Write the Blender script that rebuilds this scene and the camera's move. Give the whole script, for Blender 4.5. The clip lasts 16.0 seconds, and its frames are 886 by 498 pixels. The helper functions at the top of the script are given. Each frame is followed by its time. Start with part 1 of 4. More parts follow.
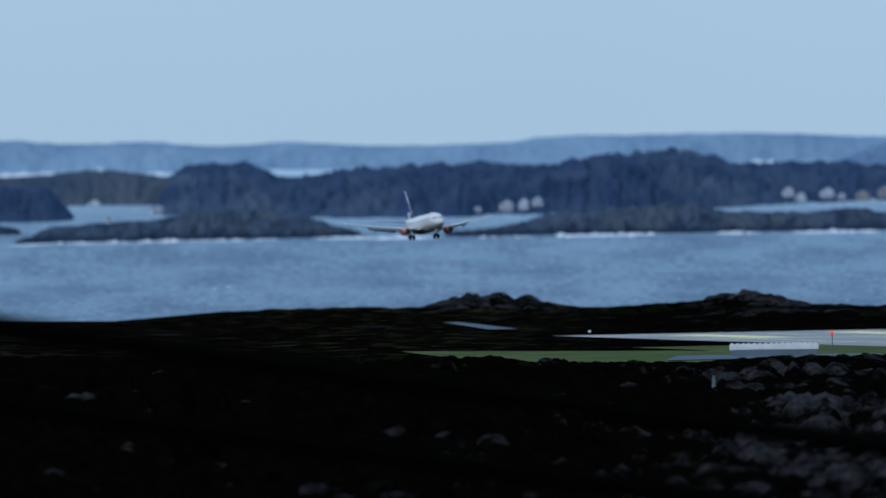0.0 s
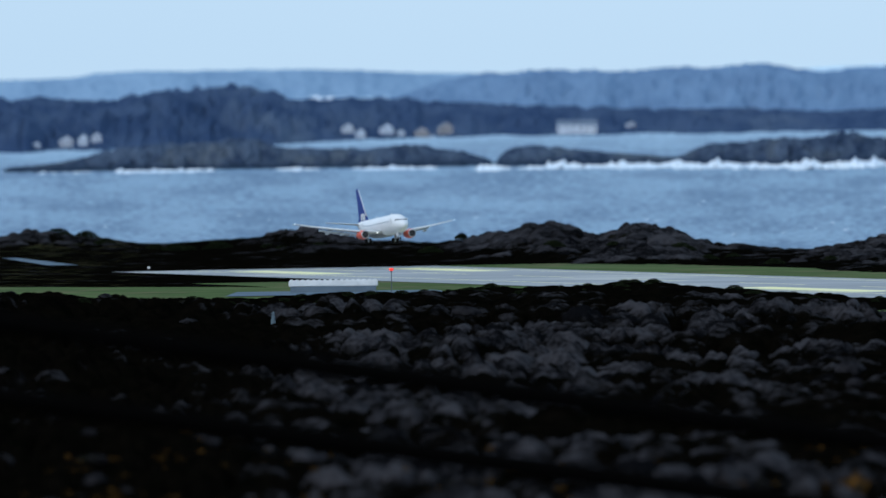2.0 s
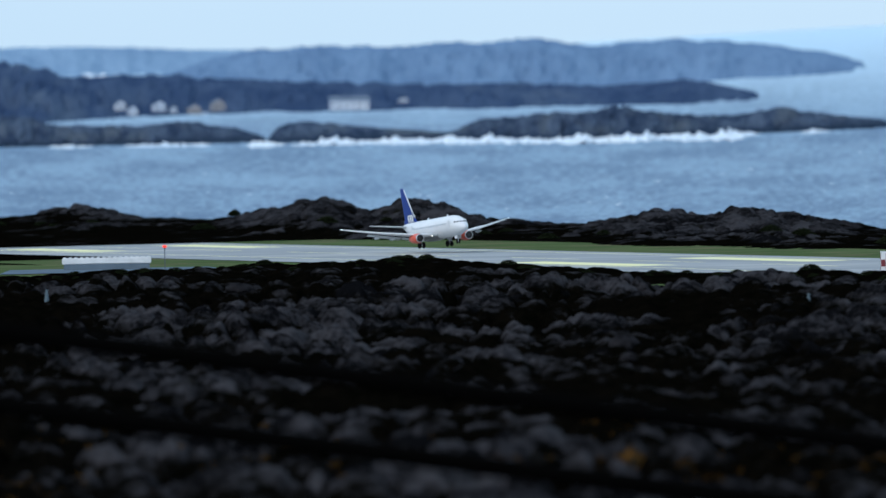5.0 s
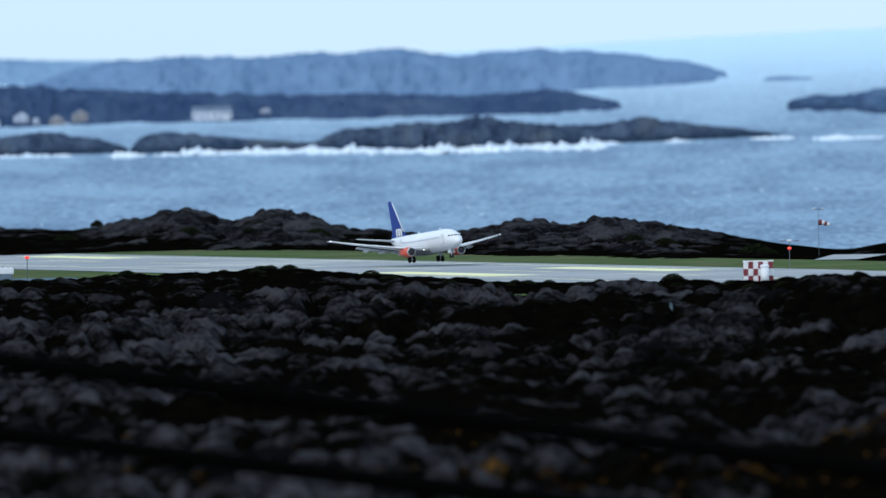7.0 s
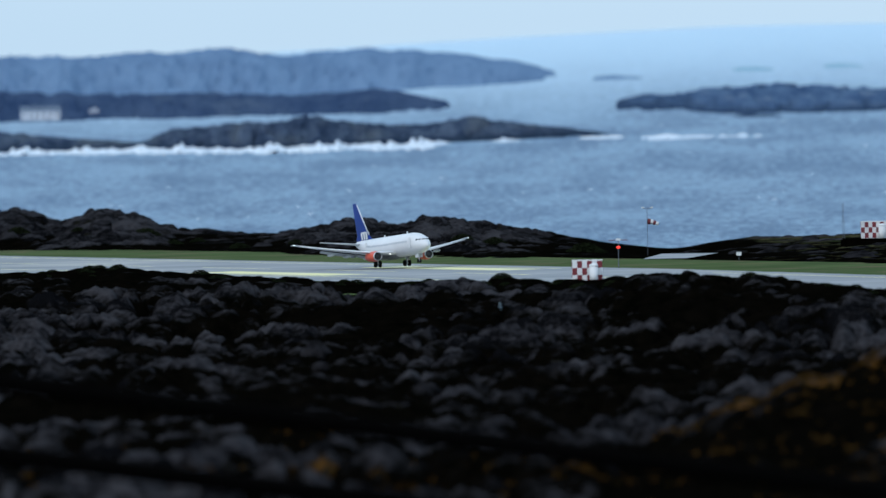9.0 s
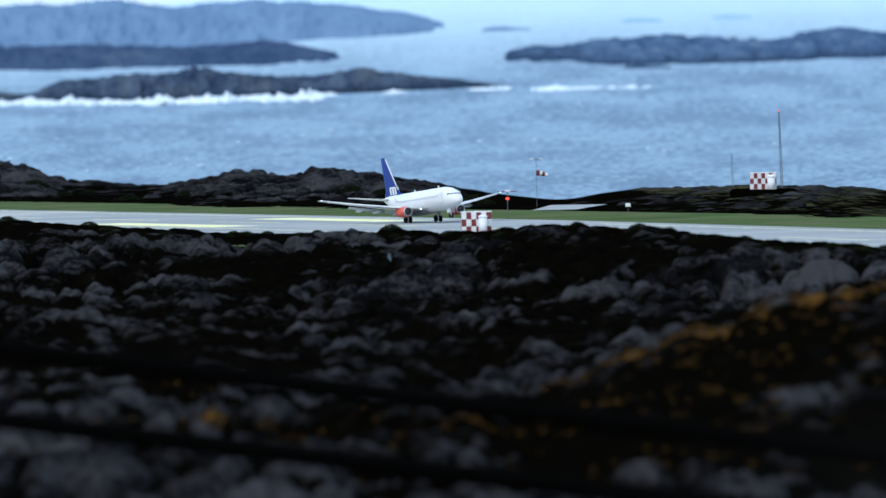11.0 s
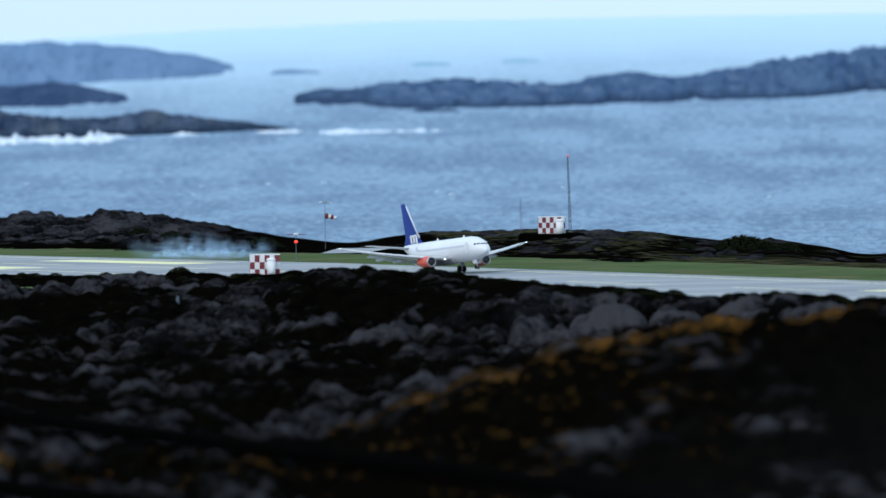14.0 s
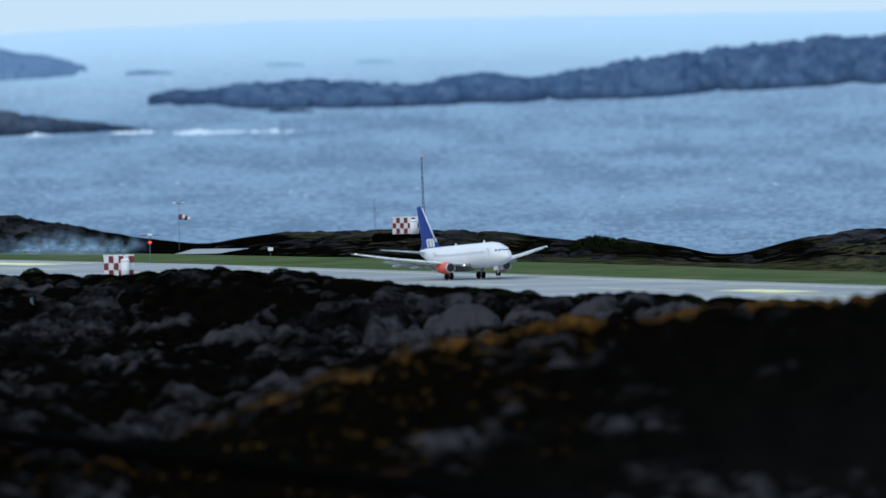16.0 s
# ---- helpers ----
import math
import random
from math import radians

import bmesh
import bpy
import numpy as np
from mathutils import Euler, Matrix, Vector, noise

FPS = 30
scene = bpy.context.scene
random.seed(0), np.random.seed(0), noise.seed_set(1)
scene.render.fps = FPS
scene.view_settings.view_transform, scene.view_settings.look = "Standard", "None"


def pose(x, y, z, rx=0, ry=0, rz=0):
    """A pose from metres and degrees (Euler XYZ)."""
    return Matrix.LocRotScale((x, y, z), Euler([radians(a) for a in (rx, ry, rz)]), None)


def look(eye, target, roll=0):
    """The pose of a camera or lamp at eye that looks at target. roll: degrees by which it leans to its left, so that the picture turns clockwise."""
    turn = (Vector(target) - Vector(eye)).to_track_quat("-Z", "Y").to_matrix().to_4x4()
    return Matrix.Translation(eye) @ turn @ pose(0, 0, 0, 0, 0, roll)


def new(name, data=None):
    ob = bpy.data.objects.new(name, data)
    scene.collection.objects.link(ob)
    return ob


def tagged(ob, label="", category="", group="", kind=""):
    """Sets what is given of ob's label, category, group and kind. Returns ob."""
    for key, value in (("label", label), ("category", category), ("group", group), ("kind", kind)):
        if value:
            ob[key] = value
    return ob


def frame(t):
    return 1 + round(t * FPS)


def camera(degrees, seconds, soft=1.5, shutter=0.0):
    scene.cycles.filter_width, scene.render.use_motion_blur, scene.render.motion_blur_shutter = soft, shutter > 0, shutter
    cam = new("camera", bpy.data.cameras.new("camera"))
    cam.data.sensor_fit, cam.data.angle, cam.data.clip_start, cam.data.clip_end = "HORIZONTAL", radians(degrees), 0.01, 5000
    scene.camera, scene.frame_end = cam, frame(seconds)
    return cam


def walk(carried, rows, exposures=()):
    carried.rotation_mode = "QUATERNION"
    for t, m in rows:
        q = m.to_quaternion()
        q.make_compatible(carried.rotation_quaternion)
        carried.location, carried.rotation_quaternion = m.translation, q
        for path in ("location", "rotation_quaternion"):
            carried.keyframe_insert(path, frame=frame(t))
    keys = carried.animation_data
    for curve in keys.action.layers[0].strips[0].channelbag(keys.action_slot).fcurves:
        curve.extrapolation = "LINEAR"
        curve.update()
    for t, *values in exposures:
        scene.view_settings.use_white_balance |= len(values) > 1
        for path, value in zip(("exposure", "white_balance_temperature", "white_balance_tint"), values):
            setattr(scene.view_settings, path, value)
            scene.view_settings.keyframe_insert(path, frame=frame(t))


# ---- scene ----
# The lens, the eye on its hill, and the pan: seconds, bearing, depression and roll in degrees.
cam = camera(5.281, 16.0, soft=1.5)
cam.data.dof.use_dof, cam.data.dof.focus_distance, cam.data.dof.aperture_fstop = True, 1700.0, 0.2
EYE = Vector((0.0, 0.0, 41.8))
PER_DEG = 17000 / 57.29578          # telephoto units per degree, used for all far outlines
PAN = [
    (0, -4.7946, 0.7863, -0.71), (0.5, -4.2568, 0.8743, -0.53), (1, -3.7058, 0.8494, -0.59),
    (1.5, -3.088, 1.0596, -0.75), (2, -2.1711, 1.1954, -0.56), (2.5, -1.6641, 1.1323, -0.79),
    (3, -1.3466, 1.1997, -0.86), (3.5, -1.2622, 1.2512, -0.86), (6, -0.4163, 1.3853, -0.91),
    (6.5, -0.2326, 1.3222, -0.93), (7, 0.0, 1.3077, -1.0), (7.5, 0.2709, 1.2505, -1.08),
    (8, 0.537, 1.1998, -1.15), (8.5, 0.7593, 1.1772, -1.13), (9, 1.0198, 1.3287, -1.05),
    (11.5, 1.8608, 1.6346, -1.07), (12, 2.0832, 1.5235, -1.04), (12.5, 2.2587, 1.5068, -1.05),
    (13, 2.462, 1.4425, -0.94), (13.5, 2.6848, 1.425, -0.94), (14, 2.9424, 1.3935, -0.78),
    (14.5, 3.2072, 1.3583, -0.79), (15, 3.4332, 1.3682, -0.74), (15.5, 3.6187, 1.391, -0.73),
    (16, 3.8132, 1.403, -0.85)]


def aim(bearing, down, roll):
    b, d = radians(bearing), radians(down)
    return look(EYE, EYE + 1000 * Vector((math.sin(b) * math.cos(d), math.cos(b) * math.cos(d), -math.sin(d))), roll)


EXPOSE = [(0, -0.55), (1.5, -0.22), (3.5, -0.05), (6, 0.05), (7, 0.12), (8, 0.1), (9, -0.12), (11.5, 0.42), (12.5, 0.38), (14.5, 0.08), (16, -0.05)]
walk(cam, [(t, aim(b, d, r)) for t, b, d, r in PAN], exposures=[(t, e, 5900 if t < 1 else 6050 if t < 2 else 6250, 11) for t, e in EXPOSE])

# ---- light: a bright overcast day over the sea ----
world = bpy.data.worlds.new("sky")
scene.world = world
world.use_nodes = True
nt = world.node_tree
sky = nt.nodes.new("ShaderNodeTexSky")
sky.sky_type, sky.sun_disc = "NISHITA", False
SUN_EL, SUN_AZ = 38, 215
sky.sun_elevation, sky.sun_rotation = radians(SUN_EL), radians(SUN_AZ)
sky.air_density, sky.dust_density, sky.ozone_density = 1.0, 3.0, 3.0
veil = nt.nodes.new("ShaderNodeBackground")         # the even layer of high cloud over the whole sky
cloud = nt.nodes.new("ShaderNodeTexNoise")
cloud.inputs["Scale"].default_value, cloud.inputs["Detail"].default_value = 3.0, 4.0
tone = nt.nodes.new("ShaderNodeMix")
tone.data_type = "RGBA"
tone.inputs[6].default_value, tone.inputs[7].default_value = (0.495, 0.69, 0.86, 1), (0.64, 0.825, 0.965, 1)
nt.links.new(cloud.outputs["Fac"], tone.inputs[0])
nt.links.new(tone.outputs[2], veil.inputs[0])
both = nt.nodes.new("ShaderNodeAddShader")
nt.links.new(sky.outputs[0], nt.nodes["Background"].inputs[0])
nt.nodes["Background"].inputs[1].default_value = 0.05
nt.links.new(nt.nodes["Background"].outputs[0], both.inputs[0])
nt.links.new(veil.outputs[0], both.inputs[1])
nt.links.new(both.outputs[0], nt.nodes["World Output"].inputs["Surface"])
sun = new("sun", bpy.data.lights.new("sun", "SUN"))
sun.data.energy, sun.data.angle, sun.data.color = 1.0, radians(14), (1, 0.96, 0.9)
az, el = radians(SUN_AZ), radians(SUN_EL)
sun.matrix_world = look(200 * Vector((math.sin(az) * math.cos(el), math.cos(az) * math.cos(el), math.sin(el))), (0, 0, 0))


# ---- materials ----
def material(name, base, rough=0.8, second=None, scale=1.0, detail=8.0, bump=0.0, bump_scale=None, metal=0.0, third=None, third_scale=0.1, third_at=(0.55, 0.65), spread=(0.35, 0.65), coat=0.0, gloss=0.5, deep=1.0):
    """A node material: a base colour mottled by noise with a second one, patches of a third, and fine relief."""
    m = bpy.data.materials.new(name)
    m.use_nodes = True
    t = m.node_tree
    b = t.nodes["Principled BSDF"]
    b.inputs["Roughness"].default_value, b.inputs["Metallic"].default_value = rough, metal
    b.inputs["Coat Weight"].default_value = coat
    b.inputs["Specular IOR Level"].default_value = gloss if rough < 0.8 else 0.0
    geo = t.nodes.new("ShaderNodeNewGeometry") if not name.startswith("plane_") else t.nodes.new("ShaderNodeTexCoord")
    where = geo.outputs["Position"] if "Position" in geo.outputs else geo.outputs["Object"]

    if deep != 1.0:                 # far slopes are seen along their depth: their pattern is longer that way
        long = t.nodes.new("ShaderNodeMapping")
        long.inputs["Scale"].default_value = (1, deep, 1)
        t.links.new(where, long.inputs["Vector"])
        where = long.outputs[0]

    def noise_at(s, d=detail, rough_=0.6):
        n = t.nodes.new("ShaderNodeTexNoise")
        n.inputs["Scale"].default_value, n.inputs["Detail"].default_value, n.inputs["Roughness"].default_value = s, d, rough_
        t.links.new(where, n.inputs["Vector"])
        return n.outputs["Fac"]

    def ramp(fac, lo, hi):
        r = t.nodes.new("ShaderNodeMapRange")
        r.inputs["From Min"].default_value, r.inputs["From Max"].default_value = lo, hi
        t.links.new(fac, r.inputs["Value"])
        return r.outputs[0]

    def mix(fac, a, c):
        x = t.nodes.new("ShaderNodeMix")
        x.data_type = "RGBA"
        t.links.new(fac, x.inputs[0])
        for value, socket in ((a, x.inputs[6]), (c, x.inputs[7])):
            if isinstance(value, tuple):
                socket.default_value = (*value, 1)
            else:
                t.links.new(value, socket)
        return x.outputs[2]

    colour = base
    if second:
        colour = mix(ramp(noise_at(scale), *spread), base, second)
    if third:
        colour = mix(ramp(noise_at(third_scale), *third_at), colour, third)
    if isinstance(colour, tuple):
        b.inputs["Base Color"].default_value = (*colour, 1)
    else:
        t.links.new(colour, b.inputs["Base Color"])
    if bump:
        n = t.nodes.new("ShaderNodeBump")
        n.inputs["Strength"].default_value = 1.0
        n.inputs["Distance"].default_value = bump
        t.links.new(noise_at(bump_scale or scale * 3), n.inputs["Height"])
        t.links.new(n.outputs[0], b.inputs["Normal"])
    return m


def stone_mask(mat, rock, rock2, rust):
    """Lays bare rock over a heath material where the ground's stones stand proud, and rusty grass in patches. The
    clefts keep the near-black heath, whose colour also holds their shade.
    """
    t = mat.node_tree
    b = t.nodes["Principled BSDF"]
    heath = b.inputs["Base Color"].links[0].from_socket
    geo = t.nodes.new("ShaderNodeNewGeometry")

    def noise_at(s, d=8):
        n = t.nodes.new("ShaderNodeTexNoise")
        n.inputs["Scale"].default_value, n.inputs["Detail"].default_value = s, d
        t.links.new(geo.outputs["Position"], n.inputs["Vector"])
        return n.outputs["Fac"]

    def mapped(fac, lo, hi):
        r = t.nodes.new("ShaderNodeMapRange")
        r.inputs["From Min"].default_value, r.inputs["From Max"].default_value = lo, hi
        t.links.new(fac, r.inputs["Value"])
        return r.outputs[0]

    def mix(fac, a, c):
        x = t.nodes.new("ShaderNodeMix")
        x.data_type = "RGBA"
        t.links.new(fac, x.inputs[0])
        for value, socket in ((a, x.inputs[6]), (c, x.inputs[7])):
            if isinstance(value, tuple):
                socket.default_value = (*value, 1)
            else:
                t.links.new(value, socket)
        return x.outputs[2]

    def add(a, c, op="ADD"):
        x = t.nodes.new("ShaderNodeMath")
        x.operation = op
        for value, socket in ((a, x.inputs[0]), (c, x.inputs[1])):
            if isinstance(value, float):
                socket.default_value = value
            else:
                t.links.new(value, socket)
        return x.outputs[0]

    att = t.nodes.new("ShaderNodeAttribute")
    att.attribute_name = "stone"
    attr = t.nodes.new("ShaderNodeAttribute")
    attr.attribute_name = "rust"
    turf = t.nodes.new("ShaderNodeAttribute")
    turf.attribute_name = "turf"
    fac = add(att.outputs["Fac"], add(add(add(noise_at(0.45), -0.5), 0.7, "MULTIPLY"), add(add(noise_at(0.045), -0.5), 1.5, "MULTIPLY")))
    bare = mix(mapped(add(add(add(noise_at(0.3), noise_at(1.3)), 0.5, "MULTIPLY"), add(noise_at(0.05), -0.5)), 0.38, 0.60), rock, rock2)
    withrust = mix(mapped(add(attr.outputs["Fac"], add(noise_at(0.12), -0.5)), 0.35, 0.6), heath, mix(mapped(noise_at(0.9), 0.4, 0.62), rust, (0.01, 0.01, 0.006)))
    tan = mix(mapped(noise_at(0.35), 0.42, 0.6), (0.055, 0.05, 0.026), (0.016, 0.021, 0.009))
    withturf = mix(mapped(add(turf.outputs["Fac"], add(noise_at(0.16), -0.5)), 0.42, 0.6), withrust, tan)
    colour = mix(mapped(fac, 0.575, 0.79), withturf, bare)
    t.links.new(colour, b.inputs["Base Color"])


# Heath made near-black: the foreground's deep shade is mixed into its own dark colour.
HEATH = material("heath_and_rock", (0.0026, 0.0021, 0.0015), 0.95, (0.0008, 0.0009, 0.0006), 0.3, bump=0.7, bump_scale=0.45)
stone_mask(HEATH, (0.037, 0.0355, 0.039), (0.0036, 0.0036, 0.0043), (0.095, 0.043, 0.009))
ROCK = material("weathered_granite", (0.022, 0.0215, 0.024), 0.9, (0.004, 0.004, 0.005), 0.5, bump=0.25, bump_scale=1.2, third=(0.006, 0.006, 0.004), third_scale=0.25)
SHRUB = material("dark_juniper", (0.014, 0.019, 0.009), 0.9, (0.005, 0.007, 0.004), 2.0)
RUSTY = material("rusty_grass", (0.06, 0.031, 0.008), 0.95, (0.010, 0.008, 0.003), 0.3)
GRASS = material("mown_grass", (0.082, 0.115, 0.048), 0.95, (0.052, 0.078, 0.033), 0.05, bump=0.1, bump_scale=2.0, third=(0.115, 0.11, 0.062), third_scale=0.07, third_at=(0.5, 0.66))
CONCRETE = material("worn_runway_concrete", (0.33, 0.345, 0.355), 0.85, (0.25, 0.265, 0.28), 0.025, bump=0.01, bump_scale=3.0, third=(0.41, 0.41, 0.39), third_scale=0.012, deep=2.5)
APRON = material("blue_grey_asphalt", (0.13, 0.17, 0.21), 0.85, (0.09, 0.12, 0.15), 0.1)
PAINT = material("faded_yellow_white_paint", (0.74, 0.71, 0.37), 0.85, (0.68, 0.66, 0.44), 0.1)
# Far land: the blue haze of distance is mixed into these base colours.
ISLE = material("haze_blue_island_rock_and_turf", (0.072, 0.10, 0.15), 0.95, (0.026, 0.042, 0.078), 0.14, third=(0.088, 0.108, 0.135), third_scale=0.06, third_at=(0.52, 0.66), spread=(0.4, 0.62), bump=1.5, bump_scale=0.2, deep=0.16)
FOREST = material("haze_blue_forest", (0.033, 0.058, 0.118), 0.95, (0.055, 0.086, 0.152), 0.05, third=(0.08, 0.112, 0.168), third_scale=0.035, third_at=(0.54, 0.68), spread=(0.4, 0.62), bump=2.0, bump_scale=0.2, deep=0.2)
MOOR = material("haze_blue_moor", (0.085, 0.108, 0.145), 0.95, (0.05, 0.075, 0.12), 0.05, bump=3.0, bump_scale=0.1, deep=0.2)


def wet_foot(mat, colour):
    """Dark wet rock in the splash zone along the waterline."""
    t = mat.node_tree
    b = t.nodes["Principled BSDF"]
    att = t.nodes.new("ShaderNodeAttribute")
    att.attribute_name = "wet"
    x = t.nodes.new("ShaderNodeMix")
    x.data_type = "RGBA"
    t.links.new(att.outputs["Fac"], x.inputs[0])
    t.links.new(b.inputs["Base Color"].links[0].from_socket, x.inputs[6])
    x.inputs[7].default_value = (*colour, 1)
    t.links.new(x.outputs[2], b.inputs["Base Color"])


# Farther land: haze is in these base colours too, palest on ridge and skerries.
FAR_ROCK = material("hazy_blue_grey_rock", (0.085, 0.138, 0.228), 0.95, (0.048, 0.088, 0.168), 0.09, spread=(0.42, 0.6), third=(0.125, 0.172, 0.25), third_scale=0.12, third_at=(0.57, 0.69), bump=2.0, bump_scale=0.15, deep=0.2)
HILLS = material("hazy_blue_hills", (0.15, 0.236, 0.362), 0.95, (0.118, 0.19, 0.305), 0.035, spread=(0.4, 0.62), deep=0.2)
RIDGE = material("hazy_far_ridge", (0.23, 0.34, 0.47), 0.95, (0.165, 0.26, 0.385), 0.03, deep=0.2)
SKERRY = material("hazy_teal_skerry", (0.20, 0.36, 0.45), 0.9, (0.25, 0.41, 0.51), 0.02)
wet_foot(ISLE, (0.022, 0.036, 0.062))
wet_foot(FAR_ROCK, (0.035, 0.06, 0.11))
FOAM = material("sea_foam", (0.78, 0.82, 0.86), 0.7, (0.6, 0.68, 0.78), 0.03)
WHITE = material("white_paint", (0.68, 0.69, 0.70), 0.6, (0.56, 0.58, 0.59), 0.4)
HOUSE_WHITE = material("white_weatherboard", (0.62, 0.66, 0.72), 0.8, (0.5, 0.54, 0.62), 0.2)
HOUSE_TAN = material("tan_weatherboard", (0.36, 0.33, 0.33), 0.8, (0.28, 0.27, 0.28), 0.2)
SLATE = material("slate_roof", (0.10, 0.13, 0.18), 0.8, (0.15, 0.19, 0.25), 0.4)
PANE = material("window_glass", (0.03, 0.04, 0.06), 0.15)
RED = material("signal_red_paint", (0.17, 0.014, 0.022), 0.6, (0.11, 0.01, 0.015), 0.6)
STEEL = material("dull_grey_steel", (0.12, 0.14, 0.17), 0.6, (0.08, 0.09, 0.11), 0.5, metal=0.4)
BLACK = material("black_cable_sheath", (0.001, 0.001, 0.001), 0.9, (0.002, 0.002, 0.002), 3.0)
TIMBER = material("tarred_timber", (0.02, 0.016, 0.012), 0.9, (0.035, 0.028, 0.02), 2.0)
PALE_BLUE = material("pale_blue_plastic", (0.07, 0.11, 0.14), 0.6, (0.05, 0.08, 0.1), 1.0)


def glow(name, colour, strength):
    m = bpy.data.materials.new(name)
    m.use_nodes = True
    b = m.node_tree.nodes["Principled BSDF"]
    b.inputs["Base Color"].default_value = (*colour, 1)
    b.inputs["Emission Color"].default_value, b.inputs["Emission Strength"].default_value = (*colour, 1), strength
    return m


RED_LAMP = glow("red_lamp_glass", (1.0, 0.05, 0.03), 0.8)
LANDING = glow("landing_light", (1.0, 0.98, 0.92), 3.0)
NAV = glow("wing_tip_light", (0.9, 0.97, 1.0), 1.5)


def sea_material():
    """Water with long swell and short chop; wind streaks vary the roughness and the chop. Far off, haze is painted in.
    """
    m = bpy.data.materials.new("wind_ruffled_sea")
    m.use_nodes = True
    t = m.node_tree
    b = t.nodes["Principled BSDF"]
    geo = t.nodes.new("ShaderNodeNewGeometry")
    # bearing and distance from the hill: the swell comes in across the line of sight
    xyz = t.nodes.new("ShaderNodeSeparateXYZ")
    t.links.new(geo.outputs["Position"], xyz.inputs[0])
    bearing = t.nodes.new("ShaderNodeMath")
    bearing.operation = "ARCTAN2"
    t.links.new(xyz.outputs["X"], bearing.inputs[0])
    t.links.new(xyz.outputs["Y"], bearing.inputs[1])
    flat = t.nodes.new("ShaderNodeVectorMath")
    flat.operation = "LENGTH"
    t.links.new(geo.outputs["Position"], flat.inputs[0])
    pair = t.nodes.new("ShaderNodeCombineXYZ")
    t.links.new(bearing.outputs[0], pair.inputs["X"])
    t.links.new(flat.outputs["Value"], pair.inputs["Y"])
    mp = t.nodes.new("ShaderNodeMapping")
    mp.inputs["Scale"].default_value = (2700.0, 0.125, 1.0)
    t.links.new(pair.outputs[0], mp.inputs["Vector"])

    def noise_at(s, d, r=0.55):
        n = t.nodes.new("ShaderNodeTexNoise")
        n.inputs["Scale"].default_value, n.inputs["Detail"].default_value, n.inputs["Roughness"].default_value = s, d, r
        t.links.new(mp.outputs[0], n.inputs["Vector"])
        return n.outputs["Fac"]

    r = t.nodes.new("ShaderNodeMapRange")
    r.inputs["From Min"].default_value, r.inputs["From Max"].default_value = 0.84, 1.15
    chop, bands = noise_at(0.38, 5, 0.7), noise_at(0.03, 4, 0.6)
    half = t.nodes.new("ShaderNodeMath")
    half.operation = "MULTIPLY_ADD"
    half.inputs[1].default_value, half.inputs[2].default_value = 1.5, -0.25
    t.links.new(chop, half.inputs[0])
    total = t.nodes.new("ShaderNodeMath")
    t.links.new(half.outputs[0], total.inputs[0])
    t.links.new(bands, total.inputs[1])
    t.links.new(total.outputs[0], r.inputs["Value"])
    x = t.nodes.new("ShaderNodeMix")
    x.data_type = "RGBA"
    x.inputs[6].default_value, x.inputs[7].default_value = (0.07, 0.145, 0.25, 1), (0.215, 0.335, 0.46, 1)
    t.links.new(r.outputs[0], x.inputs[0])
    # Haze put into the water's colour, growing with distance towards the sky's tone.
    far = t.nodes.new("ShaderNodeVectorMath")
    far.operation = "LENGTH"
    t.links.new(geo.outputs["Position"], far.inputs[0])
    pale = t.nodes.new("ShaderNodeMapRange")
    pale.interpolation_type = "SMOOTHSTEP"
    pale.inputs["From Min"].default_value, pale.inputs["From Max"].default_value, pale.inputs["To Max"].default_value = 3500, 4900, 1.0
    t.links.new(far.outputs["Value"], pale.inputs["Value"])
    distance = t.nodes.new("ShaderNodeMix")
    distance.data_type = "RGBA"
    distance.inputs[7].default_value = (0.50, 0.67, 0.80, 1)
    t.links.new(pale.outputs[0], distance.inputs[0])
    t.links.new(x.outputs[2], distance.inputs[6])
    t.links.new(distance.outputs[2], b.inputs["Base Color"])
    b.inputs["Roughness"].default_value, b.inputs["IOR"].default_value = 0.5, 1.33
    b.inputs["Specular IOR Level"].default_value = 0.25
    bump = t.nodes.new("ShaderNodeBump")
    bump.inputs["Distance"].default_value = 2.2
    t.links.new(chop, bump.inputs["Height"])
    t.links.new(bump.outputs[0], b.inputs["Normal"])
    return m


SEA = sea_material()


